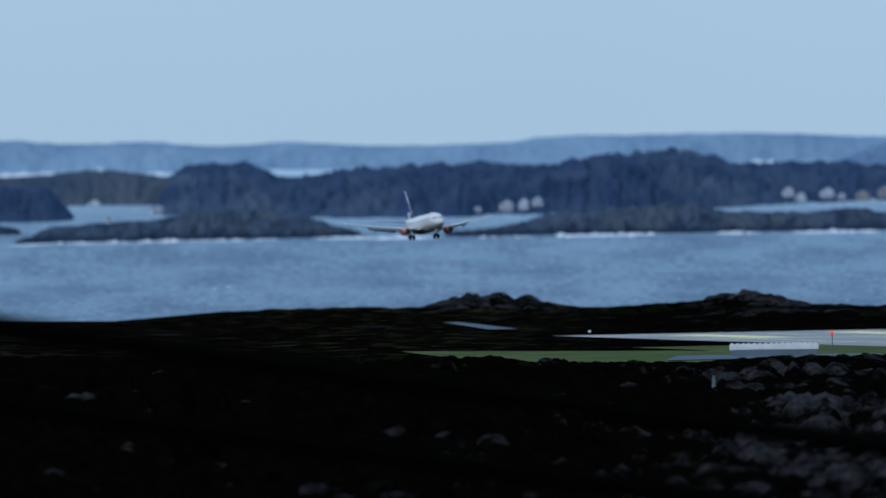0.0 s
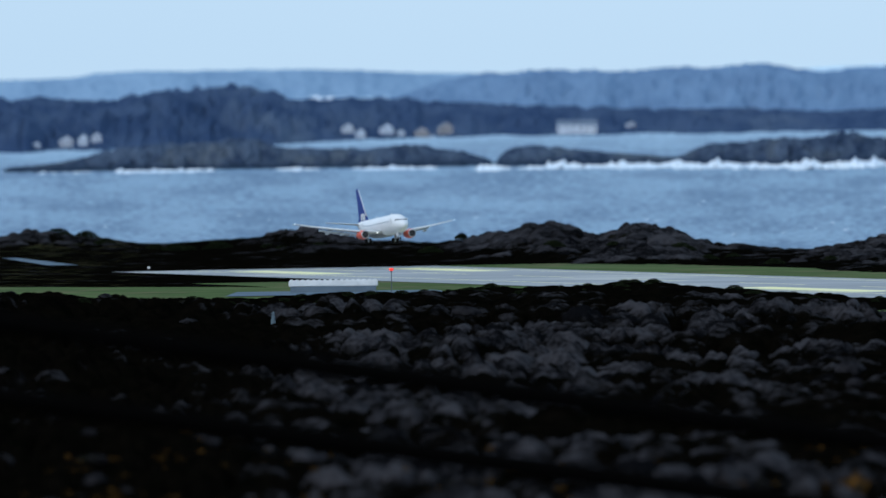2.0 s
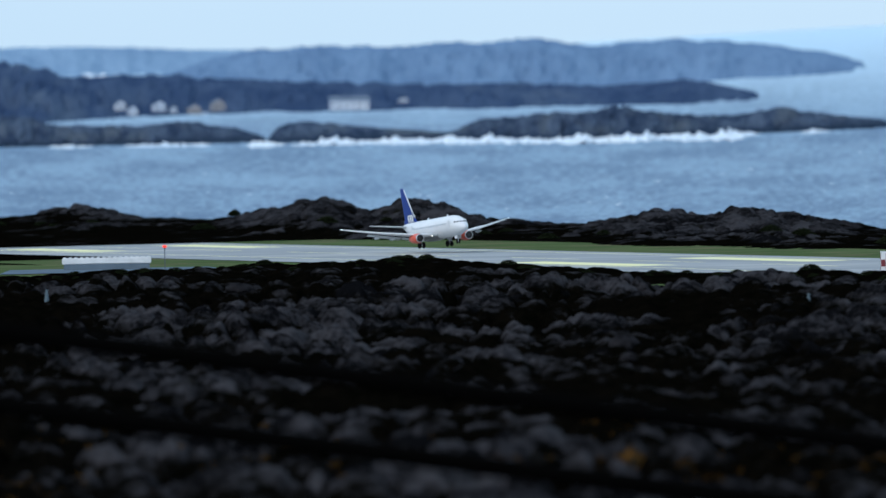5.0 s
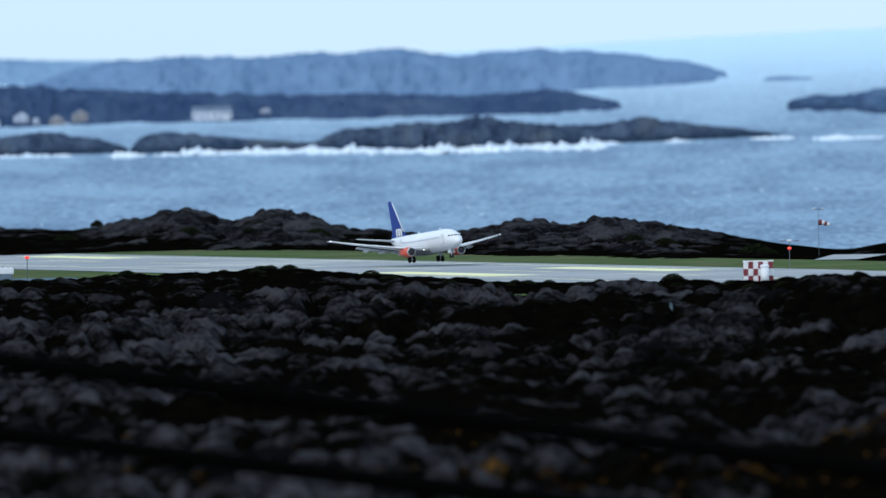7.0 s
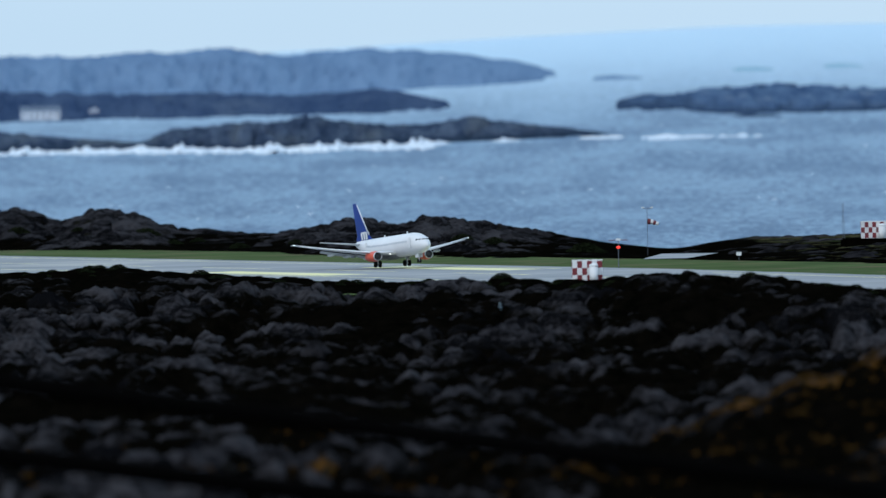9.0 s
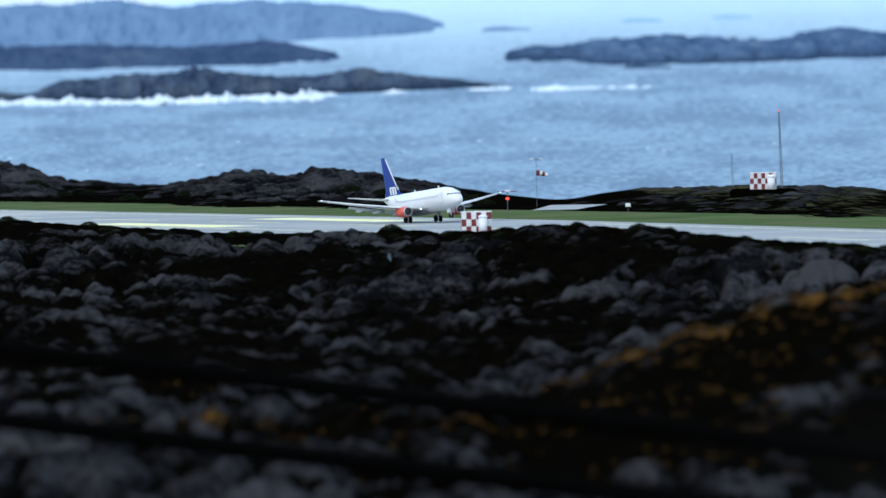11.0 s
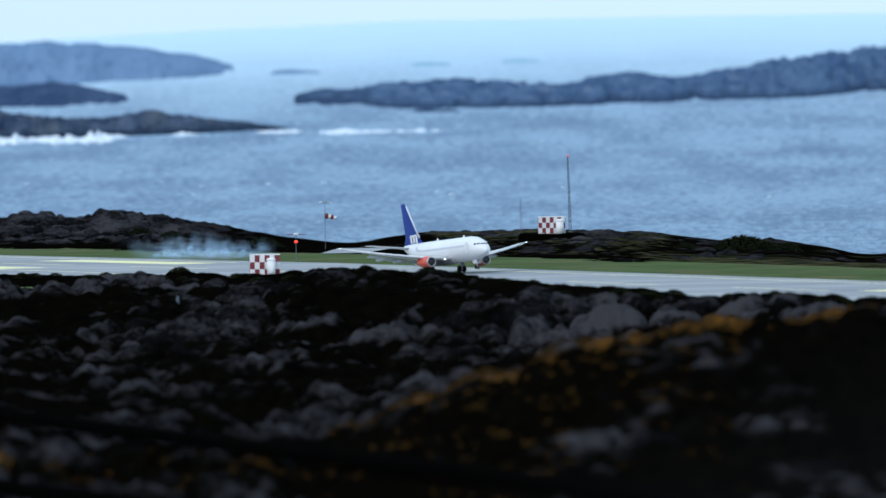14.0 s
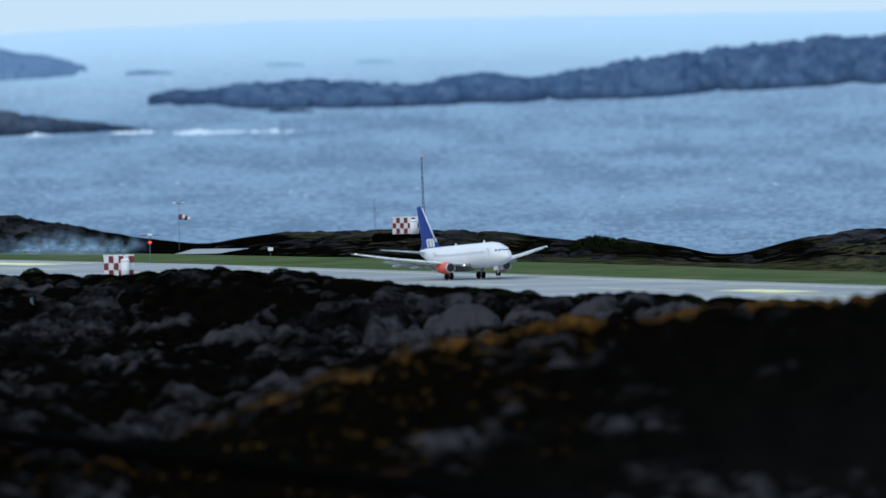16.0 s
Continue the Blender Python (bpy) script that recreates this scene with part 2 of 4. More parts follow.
def smoke_material():
    m = bpy.data.materials.new("tyre_smoke")
    m.use_nodes = True
    t = m.node_tree
    out = t.nodes["Material Output"]
    b = t.nodes["Principled BSDF"]
    t.nodes.remove(b)
    front, back = t.nodes.new("ShaderNodeBsdfDiffuse"), t.nodes.new("ShaderNodeBsdfTranslucent")
    front.inputs["Color"].default_value = back.inputs["Color"].default_value = (0.52, 0.72, 0.95, 1)
    b = t.nodes.new("ShaderNodeMixShader")
    t.links.new(front.outputs[0], b.inputs[1])
    t.links.new(back.outputs[0], b.inputs[2])
    clear = t.nodes.new("ShaderNodeBsdfTransparent")
    both = t.nodes.new("ShaderNodeMixShader")
    n = t.nodes.new("ShaderNodeTexNoise")
    n.inputs["Scale"].default_value, n.inputs["Detail"].default_value = 0.45, 2.5
    co = t.nodes.new("ShaderNodeTexCoord")
    t.links.new(co.outputs["Object"], n.inputs["Vector"])
    r = t.nodes.new("ShaderNodeMapRange")
    r.inputs["From Min"].default_value, r.inputs["From Max"].default_value, r.inputs["To Max"].default_value = 0.30, 0.70, 0.52
    t.links.new(n.outputs["Fac"], r.inputs["Value"])
    body = t.nodes.new("ShaderNodeAttribute")
    body.attribute_name = "body"
    thick = t.nodes.new("ShaderNodeMath")
    thick.operation = "MULTIPLY"
    t.links.new(r.outputs[0], thick.inputs[0])
    t.links.new(body.outputs["Fac"], thick.inputs[1])
    t.links.new(thick.outputs[0], both.inputs[0])
    t.links.new(clear.outputs[0], both.inputs[1])
    t.links.new(b.outputs[0], both.inputs[2])
    t.links.new(both.outputs[0], out.inputs["Surface"])
    return m


SMOKE = smoke_material()
# the airliner's own paints
P_WHITE = material("plane_white_enamel", (0.70, 0.71, 0.72), 0.4, (0.62, 0.63, 0.65), 0.15, coat=0.3)
P_GREY = material("plane_grey_wing_skin", (0.55, 0.57, 0.60), 0.4, (0.45, 0.47, 0.5), 0.3)
# Belly grey darkened in the colour for the shade under the hull.
P_BELLY = material("plane_shaded_grey_belly", (0.22, 0.23, 0.25), 0.5, (0.18, 0.19, 0.2), 0.4)
P_BLUE = material("plane_deep_blue_enamel", (0.005, 0.033, 0.22), 0.5, (0.004, 0.028, 0.18), 0.3, gloss=0.25)
P_ORANGE = material("plane_orange_red_enamel", (0.62, 0.10, 0.055), 0.4, (0.52, 0.08, 0.045), 0.4)
P_DARK = material("plane_dark_intake", (0.012, 0.012, 0.014), 0.6, (0.02, 0.02, 0.022), 1.0)
P_LIP = material("plane_bare_metal_lip", (0.55, 0.56, 0.58), 0.35, (0.45, 0.46, 0.48), 1.0, metal=0.9)
P_TYRE = material("plane_black_tyre", (0.012, 0.012, 0.012), 0.85, (0.02, 0.02, 0.02), 2.0)
P_GLASS = material("plane_cockpit_glass", (0.015, 0.02, 0.03), 0.12)
P_PORT = material("plane_cabin_window", (0.42, 0.45, 0.5), 0.3)


# ---- small mesh helpers ----
def mesh_of(name, verts, faces, mat, smooth=True):
    me = bpy.data.meshes.new(name)
    me.from_pydata(verts, [], faces)
    me.materials.append(mat)
    if smooth:
        me.polygons.foreach_set("use_smooth", [True] * len(me.polygons))
    me.update()
    return me


def sheet(name, xs, ys, zs, mat):
    """A grid of points (2D arrays) as one smooth mesh object."""
    n, k = xs.shape
    me = bpy.data.meshes.new(name)
    idx = np.arange(n * k).reshape(n, k)
    quads = np.stack([idx[:-1, :-1], idx[1:, :-1], idx[1:, 1:], idx[:-1, 1:]], -1).reshape(-1, 4)
    me.vertices.add(n * k)
    me.vertices.foreach_set("co", np.stack([xs, ys, zs], -1).astype(np.float32).ravel())
    me.loops.add(quads.size)
    me.loops.foreach_set("vertex_index", quads.ravel().astype(np.int32))
    me.polygons.add(len(quads))
    me.polygons.foreach_set("loop_start", (np.arange(len(quads)) * 4).astype(np.int32))
    me.polygons.foreach_set("use_smooth", np.ones(len(quads), dtype=bool))
    me.materials.append(mat)
    me.update(calc_edges=True)
    me.validate()
    return new(name, me)


def lattice(ix, iy, seed):
    h = (ix.astype(np.int64) * 374761393 + iy.astype(np.int64) * 668265263 + seed * 974711) & 0xFFFFFFFF
    h = ((h ^ (h >> 13)) * 1274126177) & 0xFFFFFFFF
    return ((h ^ (h >> 16)) & 0xFFFF) / 65535.0


def value_noise(x, y, seed=0):
    ix, iy = np.floor(x), np.floor(y)
    fx, fy = x - ix, y - iy
    fx, fy = fx * fx * (3 - 2 * fx), fy * fy * (3 - 2 * fy)
    a, b = lattice(ix, iy, seed), lattice(ix + 1, iy, seed)
    c, d = lattice(ix, iy + 1, seed), lattice(ix + 1, iy + 1, seed)
    return (a + (b - a) * fx) * (1 - fy) + (c + (d - c) * fx) * fy


def fbm(x, y, seed=0, octaves=5, gain=0.5):
    total, amp, norm = 0, 1.0, 0
    for o in range(octaves):
        total, norm = total + amp * (value_noise(x, y, seed + o) - 0.5), norm + amp
        x, y, amp = x * 2.03 + 17.1, y * 2.03 - 9.7, amp * gain
    return total / norm


def lumps(x, y, seed=0):
    """Rounded outcrops: 1 on the middle of a stone, 0 in the clefts."""
    ix, iy = np.floor(x), np.floor(y)
    best, second = np.full(x.shape, 9.0), np.full(x.shape, 9.0)
    for dx in (-1, 0, 1):
        for dy in (-1, 0, 1):
            cx, cy = ix + dx, iy + dy
            d = np.hypot(cx + lattice(cx, cy, seed) - x, cy + lattice(cx, cy, seed + 1) - y)
            second = np.minimum(second, np.maximum(best, d))
            best = np.minimum(best, d)
    return np.clip((second - best) * 1.8, 0, 1) ** 0.5


def ease(a, b, v):
    s = np.clip((v - a) / (b - a), 0, 1)
    return s * s * (3 - 2 * s)


# ---- the plan: the runway's line crosses the view; q is the distance beyond the landing track, s along it ----
ANGLE = radians(23.9)
ALONG, ACROSS = Vector((math.sin(ANGLE), -math.cos(ANGLE), 0)), Vector((math.cos(ANGLE), math.sin(ANGLE), 0))
OFFSET = 709.0                      # from the eye to the landing track


def field_z(s):
    """The airfield rises gently along the landing run."""
    return -0.75 + np.where(s < -1480, 0.0066, 0.0022) * (s + 1480)


def runway_point(s, q, z=0.0):
    p = ALONG * s + ACROSS * (OFFSET + q)
    return Vector((p.x, p.y, float(field_z(s)) + z))


def polar(units, dist):
    """Plan place at a bearing (17000 units to the radian) and a distance."""
    b = units / 17000
    return dist * np.sin(b), dist * np.cos(b)


def track_distance(u):
    return OFFSET / np.sin(ANGLE + u / 17000)


# crests as (bearing, drop below the eye's level), in units of 1/17000 of the distance
SHORE_CREST = [(-2450, 359), (-2220, 359), (-2016, 357), (-1812, 341), (-1642, 337), (-1472, 338), (-1370, 317), (-1268, 330), (-1234, 330), (-1200, 341), (-1132, 342), (-962, 330), (-894, 318), (-826, 329), (-792, 338), (-690, 344), (-622, 344), (-588, 334), (-520, 324), (-486, 309), (-418, 318), (-384, 328), (-350, 331), (-316, 310), (-282, 311), (-248, 327), (-214, 331), (-180, 351), (-10, 364), (24, 360), (58, 351), (92, 351), (126, 346), (160, 346), (228, 354), (296, 344), (330, 344), (432, 359), (500, 375), (534, 377), (568, 388), (704, 405), (738, 402), (772, 394), (840, 386), (1146, 383), (1214, 390), (1248, 390), (1282, 401), (1316, 401), (1350, 408), (1486, 409), (1520, 420), (1554, 420), (1588, 434), (1656, 438), (1758, 411), (1860, 400), (2300, 388)]
FRONT_CREST = [(-2300, 410), (-1500, 428), (-1184, 436), (-985, 439), (-885, 432), (-685, 429), (-585, 426), (-425, 421), (-290, 414), (-200, 422), (-100, 428), (0, 438), (100, 451), (215, 452), (346, 447), (520, 454), (629, 446), (709, 440), (809, 447), (889, 460), (989, 470), (1089, 478), (1189, 484), (1300, 499), (1389, 498), (1469, 496), (1589, 508), (1688, 519), (1856, 523), (2300, 545)]
FRONT_DIST = [(-2300, 1500), (-1000, 1610), (-300, 1640), (0, 1590), (700, 1450), (1200, 1350), (1700, 1245), (2300, 1140)]
KNOLL_CREST = [(500, 800), (685, 743), (800, 708), (920, 670), (1010, 640), (1100, 614), (1190, 594), (1288, 577), (1418, 558), (1618, 541), (1856, 527), (2450, 515)]


def along_table(table, u):
    return np.interp(u, [a for a, _ in table], [b for _, b in table])


def smooth_table(table, u, w=15):
    return sum(along_table(table, u + k * w) for k in (-2, -1, 0, 1, 2)) / 5


def land_height(x, y):
    """Height, bareness of the rock and rust of the grass at places in the plan."""
    d = np.hypot(x, y)
    true_u = np.arctan2(x, y) * 17000
    u = np.clip(true_u, -2450, 2450)
    h = ANGLE + u / 17000
    q = (d - OFFSET / np.sin(h)) * np.sin(h)
    fz = field_z(x * ALONG.x + y * ALONG.y)
    rough = fbm(x / 40, y / 40, 3, 5)
    stone = lumps(x / 6.2 + 0.9 * fbm(x / 11, y / 11, 8, 3), y / 12 + 0.9 * fbm(x / 11, y / 11, 28, 3), 5)
    small = lumps(x / 3.0 + 0.6 * fbm(x / 5, y / 5, 38, 2), y / 4.5, 9)
    large = lumps(x / 17 + 0.8 * fbm(x / 20, y / 20, 48, 3), y / 27 + 0.8 * fbm(x / 20, y / 20, 58, 3), 15)
    stones = large * 0.44 + stone * 0.44 + small * 0.12
    craggy = fbm(x / 3.2, y / 5, 19, 4)
    patch = ease(-0.24, 0.06, fbm(x / 45, y / 70, 61, 4))
    near = along_table(FRONT_DIST, u)
    crest_z = 41.8 - smooth_table(FRONT_CREST, u) * near / 17000
    fore = crest_z * np.exp(-((d - near) / 150) ** 2) - 2.0 * np.exp(-((d - near + 330) / 190) ** 2)
    on_knoll = np.exp(-((d - 930) / 95) ** 2) * ease(560, 900, u)
    fore = fore + (rough * 4.5 * (1 - 0.8 * np.exp(-((d - near) / 60) ** 2)) + (stones - 0.66) * (2.6 + 4.4 * patch) * (1 - 0.62 * np.exp(-((d - near) / 50) ** 2))) * (1 - 0.45 * on_knoll) + 1.8 * craggy * (1 - 0.75 * np.exp(-((d - near) / 40) ** 2))
    knoll_z = 41.8 - smooth_table(KNOLL_CREST, u) * 950 / 17000
    knoll = np.maximum(knoll_z + 1.6, 0) * np.exp(-((d - 950) / 120) ** 2) * ease(480, 900, u)
    hill = 39.5 * np.exp(-(d / 190) ** 2)
    fore = fore + knoll + hill - 3 * ease(250, 640, d) * ease(900, 760, d)
    # the shore ridge beyond the grass, and its fall to the sea
    rd = np.minimum(track_distance(u) + 320, 2350)
    ridge_z = 41.8 - smooth_table(SHORE_CREST, u, 12) * rd / 17000
    low = np.where(ridge_z < fz, 30, 0)
    up = np.maximum(ease(48 + low, 72 + low, q + rough * 16), ease(rd - 90, rd - 30, d))
    tall = fz + (ridge_z - fz) * (0.5 + 0.5 * ease(rd - 130, rd - 10, d)) + (rough * 2.2 + (stones - 0.75) * 3.6 + craggy * 2.0) * ease(-0.4, 4, ridge_z - fz)
    back = fz + (tall - fz) * up
    back = back + (-28 - back) * ease(rd + 12, rd + 260, d)
    w = ease(near - 10, near + 45, d)
    flat = fz + 0.12 * rough
    z = fore * (1 - w) + np.where((q > 34) | (d > rd - 90), back, flat) * w
    shore = ease(0.2, 1.6, back - fz) * w
    crag = 0.2 * shore + 0.34 * shore * np.maximum(np.exp(-((u + 290) / 90) ** 2), 0.6 * np.exp(-((u - 180) / 260) ** 2)) + 0.12 * shore * ease(800, 1000, u)
    # Left: bare rock thinned so gloom sits in the colour; the knoll is heath.
    rock_share = 1 - 0.55 * ease(-700, -1300, u) * (1 - w) - 0.42 * on_knoll * (1 - w)
    bare = stones * (0.62 + 0.38 * np.maximum(patch, w * 0.8)) * (1 - 0.4 * w * (1 - ease(0.5, 3, back - fz))) * rock_share * (1 - 0.55 * np.exp(-((d - near + 8) / 20) ** 2)) + crag
    rust = np.exp(-((d - 967) / 18) ** 2) * ease(640, 860, u) * (0.72 + 0.9 * fbm(x / 9, y / 14, 79, 4)) + 0.33 * ease(0.03, 0.16, fbm(x / 55, y / 55, 77, 4)) * ease(1250, 850, d) * (1 - 0.85 * on_knoll)
    turf = w * ease(50, 66, q) * (0.34 * ease(720, 900, u) + 0.24 * ease(1150, 1330, u) * ease(115, 75, q)) + 0.3 * shore * (1 - ease(0.8, 3.5, back - fz)) + 0.36 * w * ease(-950, -1250, u) * (1 - 0.6 * shore)
    return z, bare, rust, turf


def build_land():
    front = np.linspace(-2450, 2450, 1200)
    rear = np.linspace(2450, 2 * math.pi * 17000 - 2450, 60)[1:]
    us = np.concatenate([front, rear])
    ds = np.concatenate([np.geomspace(0.02, 660, 52)[:-1], np.linspace(660, 1660, 420)[:-1], np.linspace(1660, 2080, 190)[:-1], np.linspace(2080, 2600, 70)])
    U, D = np.meshgrid(us, ds, indexing="ij")
    X, Y = polar(U, D)
    Z, bare, rust, turf = land_height(X, Y)
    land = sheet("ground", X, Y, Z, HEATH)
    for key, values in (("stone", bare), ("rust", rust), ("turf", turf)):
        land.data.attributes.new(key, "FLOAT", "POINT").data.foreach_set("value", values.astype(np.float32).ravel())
    return tagged(land, "dark rocky coastal heath with grey granite outcrops", "ground", kind="structure")


# ---- the sea: level near the shore; far off its sheet is bent up to the hazy horizon, so that the whole distance lies within 5 km ----
HORIZON = [(-2600, 62), (-600, 52), (-100, 46), (450, 22), (800, 10), (2600, 4)]


def sea_height(d, u):
    end = along_table(HORIZON, u)
    v = 350 - (d - 2400) * (350 - end) / 2500
    return np.where(d < 2400, 41.8 - 350 * 2400 / 17000, 41.8 - v * d / 17000)


def sea_distance(v, u):
    return 2400 + 2500 * (350 - v) / (350 - along_table(HORIZON, u))


def build_sea():
    angs = np.concatenate([np.linspace(-0.16, 0.16, 161), np.linspace(0.16, 2 * math.pi - 0.16, 120)[1:]])
    ds = np.concatenate([[0.02], np.linspace(200, 2300, 8), np.linspace(2350, 4902, 240)])
    A, D = np.meshgrid(angs, ds, indexing="ij")
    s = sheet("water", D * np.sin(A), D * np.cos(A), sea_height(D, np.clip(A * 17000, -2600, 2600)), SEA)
    return tagged(s, "grey-blue wind-ruffled sea reaching the hazy horizon", "sea", kind="structure")


SLOPES = []


def island(name, rows, mat, label, deep=70, seed=1, ragged=0.12, step=4.0, grain=40, category="island", knob=1.5):
    """An island or hill: along its length (bearing) the drop of the waterline and of the crest; noise roughens it."""
    us = np.arange(rows[0][0], rows[-1][0] + step, step)
    U, K = np.meshgrid(us, 2 * np.linspace(0, 1, 56) ** 1.6 - 1, indexing="ij")
    foot = np.interp(U, [r[0] for r in rows], [r[1] for r in rows])
    top = sum(np.interp(U + k, [r[0] for r in rows], [r[2] for r in rows]) for k in (-14, 0, 14)) / 3
    top = top - (foot - top) * ragged * (fbm(U / grain, K * 2.2 + seed, seed, 5, 0.6) * 2.2 + 0.05)
    ends = ease(0, 1, np.minimum(U - rows[0][0], rows[-1][0] - U) / 30 + 0.02)
    d0 = sea_distance(foot, U) + deep * (K + 1)
    X, Y = polar(U, d0)
    sea = sea_height(d0, U) - 2.0
    crest = 41.8 - top * d0 / 17000
    rough = fbm(U / 24, K * 7, seed + 3, 5, 0.6)
    lean = K - 0.25 - 0.5 * fbm(U / 60, 0 * U, seed + 9, 3)
    body = np.clip(np.where(lean < 0, 1 + lean / 1.25, 1 - lean / 0.75), 0, 1)
    body = np.sin(body * math.pi / 2) ** 0.9 * ease(-1, -0.82, K)
    knobs = lumps(U / 30, K * 8, seed + 6) * 0.6 + lumps(U / 14, K * 15, seed + 7) * 0.4
    Z = sea + np.maximum(crest - sea, 1.5) * np.clip(body * (1 + (1.3 * rough + knob * (knobs - 0.6)) * (1.12 - body)), 0, 1.05) * ends
    SLOPES.append((us, U, d0, Z))
    ob = sheet(name, X, Y, Z, mat)
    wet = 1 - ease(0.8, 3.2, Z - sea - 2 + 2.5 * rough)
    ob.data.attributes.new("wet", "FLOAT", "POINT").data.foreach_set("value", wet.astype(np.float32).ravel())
    return tagged(ob, label, category, "islands and hills across the water", "structure")


def on_slope(u, v):
    """The first place, from the water up, where a hillside at this bearing reaches a drop below the eye."""
    best = None
    for us, U, d0, Z in SLOPES:
        if us[0] < u < us[-1]:
            k = int(np.argmin(np.abs(us - u)))
            drop = (41.8 - Z[k]) * 17000 / d0[k]
            hits = np.nonzero(drop <= v)[0]
            if len(hits) and (best is None or d0[k][hits[0]] < best[0]):
                best = (float(d0[k][hits[0]]), float(Z[k][hits[0]]))
    return best


def surf(rows, seed, strength=1.0, thick=1.7, least=0.0):
    """Breaking surf at the foot of an island: ragged white mounds of foam with gaps, in one mesh."""
    us = np.arange(rows[0][0] + 8, rows[-1][0] - 8, 2.5)
    foot = np.interp(us, [r[0] for r in rows], [r[1] for r in rows])
    amount = ease(-0.18, 0.2, fbm(us / 70, us * 0 + seed, seed, 4)) * strength
    amount = np.maximum(amount, least * ease(0, 90, np.minimum(us - us[0], us[-1] - us)))
    high = (0.3 + amount * (0.7 + 1.3 * ease(-0.1, 0.4, fbm(us / 12, us * 0, seed + 5, 4)))) * thick
    ks = np.linspace(-1, 1, 7)
    U, K = np.meshgrid(us, ks, indexing="ij")
    wide = (5 + 55 * amount)[:, None]
    D = sea_distance(foot, us)[:, None] - 4 + K * wide * (0.6 + fbm(U / 9, K * 3, seed + 7, 3))
    X, Y = polar(U, D)
    Z = sea_height(D, U) - 0.5 + high[:, None] * (1 - K * K) * np.where(amount > 0.06, 1, 0)[:, None] * (0.7 + 1.2 * fbm(U / 7, K * 2, seed + 8, 3))
    return tagged(sheet("surf", X, Y, Z, FOAM), "white surf breaking on the rocks", "surf", "surf lines", "stuff")


build_land()
build_sea()
NEAR_A = [(-2200, 218, 214), (-2160, 217, 205), (-2120, 215, 188), (-1990, 214, 180), (-1900, 213, 172), (-1830, 213, 163), (-1770, 213, 162), (-1650, 212, 178), (-1545, 211, 208)]
NEAR_B = [(-1440, 214, 206), (-1330, 213, 198), (-1240, 212, 178), (-1180, 212, 168), (-1060, 211, 163), (-980, 211, 160), (-921, 211, 178), (-851, 211, 176), (-781, 211, 177), (-711, 211, 171), (-621, 211, 180), (-581, 211, 192), (-535, 211, 206)]
NEAR_C = [(-565, 211, 206), (-535, 211, 183), (-495, 211, 173), (-425, 211, 181), (-345, 211, 189), (-270, 211, 194), (-222, 211, 196), (-185, 211, 177), (-105, 211, 172), (-49, 213, 166), (11, 214, 169), (71, 213, 159), (151, 210, 170), (245, 208, 176), (351, 206, 166), (411, 205, 170), (490, 203, 181), (570, 202, 191), (640, 201, 199)]
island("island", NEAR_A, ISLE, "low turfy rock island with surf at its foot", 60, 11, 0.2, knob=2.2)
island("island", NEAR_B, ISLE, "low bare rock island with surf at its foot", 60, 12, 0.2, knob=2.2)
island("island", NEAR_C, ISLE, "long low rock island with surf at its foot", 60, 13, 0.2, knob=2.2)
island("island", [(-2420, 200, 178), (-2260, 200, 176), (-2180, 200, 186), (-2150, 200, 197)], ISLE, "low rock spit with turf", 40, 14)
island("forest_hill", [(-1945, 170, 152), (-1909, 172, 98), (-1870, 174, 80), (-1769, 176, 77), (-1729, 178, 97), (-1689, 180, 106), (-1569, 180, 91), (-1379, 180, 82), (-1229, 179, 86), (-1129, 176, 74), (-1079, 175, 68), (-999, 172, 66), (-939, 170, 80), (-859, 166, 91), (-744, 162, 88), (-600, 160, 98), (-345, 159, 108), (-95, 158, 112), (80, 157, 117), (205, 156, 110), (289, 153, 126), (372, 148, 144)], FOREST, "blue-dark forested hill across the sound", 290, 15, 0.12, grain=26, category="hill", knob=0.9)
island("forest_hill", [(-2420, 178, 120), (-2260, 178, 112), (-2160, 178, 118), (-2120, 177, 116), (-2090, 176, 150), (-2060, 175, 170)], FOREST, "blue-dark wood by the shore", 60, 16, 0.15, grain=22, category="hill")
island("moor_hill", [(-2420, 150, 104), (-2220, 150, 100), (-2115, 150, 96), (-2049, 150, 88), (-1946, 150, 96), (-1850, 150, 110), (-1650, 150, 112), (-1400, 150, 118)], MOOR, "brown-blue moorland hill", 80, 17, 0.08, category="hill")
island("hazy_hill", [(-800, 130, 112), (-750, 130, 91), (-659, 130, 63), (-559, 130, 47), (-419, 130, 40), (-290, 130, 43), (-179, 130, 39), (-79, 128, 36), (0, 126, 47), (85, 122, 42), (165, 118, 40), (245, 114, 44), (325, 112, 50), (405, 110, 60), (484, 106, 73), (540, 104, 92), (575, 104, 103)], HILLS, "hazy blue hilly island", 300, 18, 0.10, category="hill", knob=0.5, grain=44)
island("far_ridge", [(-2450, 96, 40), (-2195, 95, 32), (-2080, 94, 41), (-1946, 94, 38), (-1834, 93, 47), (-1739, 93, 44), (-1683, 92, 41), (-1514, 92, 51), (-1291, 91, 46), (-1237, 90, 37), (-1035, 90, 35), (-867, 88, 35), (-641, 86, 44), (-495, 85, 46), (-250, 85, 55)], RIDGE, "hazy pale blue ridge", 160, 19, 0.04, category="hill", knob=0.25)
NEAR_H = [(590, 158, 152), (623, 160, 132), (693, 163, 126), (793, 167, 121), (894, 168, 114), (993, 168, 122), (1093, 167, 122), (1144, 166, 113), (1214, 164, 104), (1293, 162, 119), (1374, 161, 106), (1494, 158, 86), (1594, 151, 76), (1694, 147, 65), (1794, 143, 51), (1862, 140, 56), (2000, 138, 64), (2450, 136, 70)]
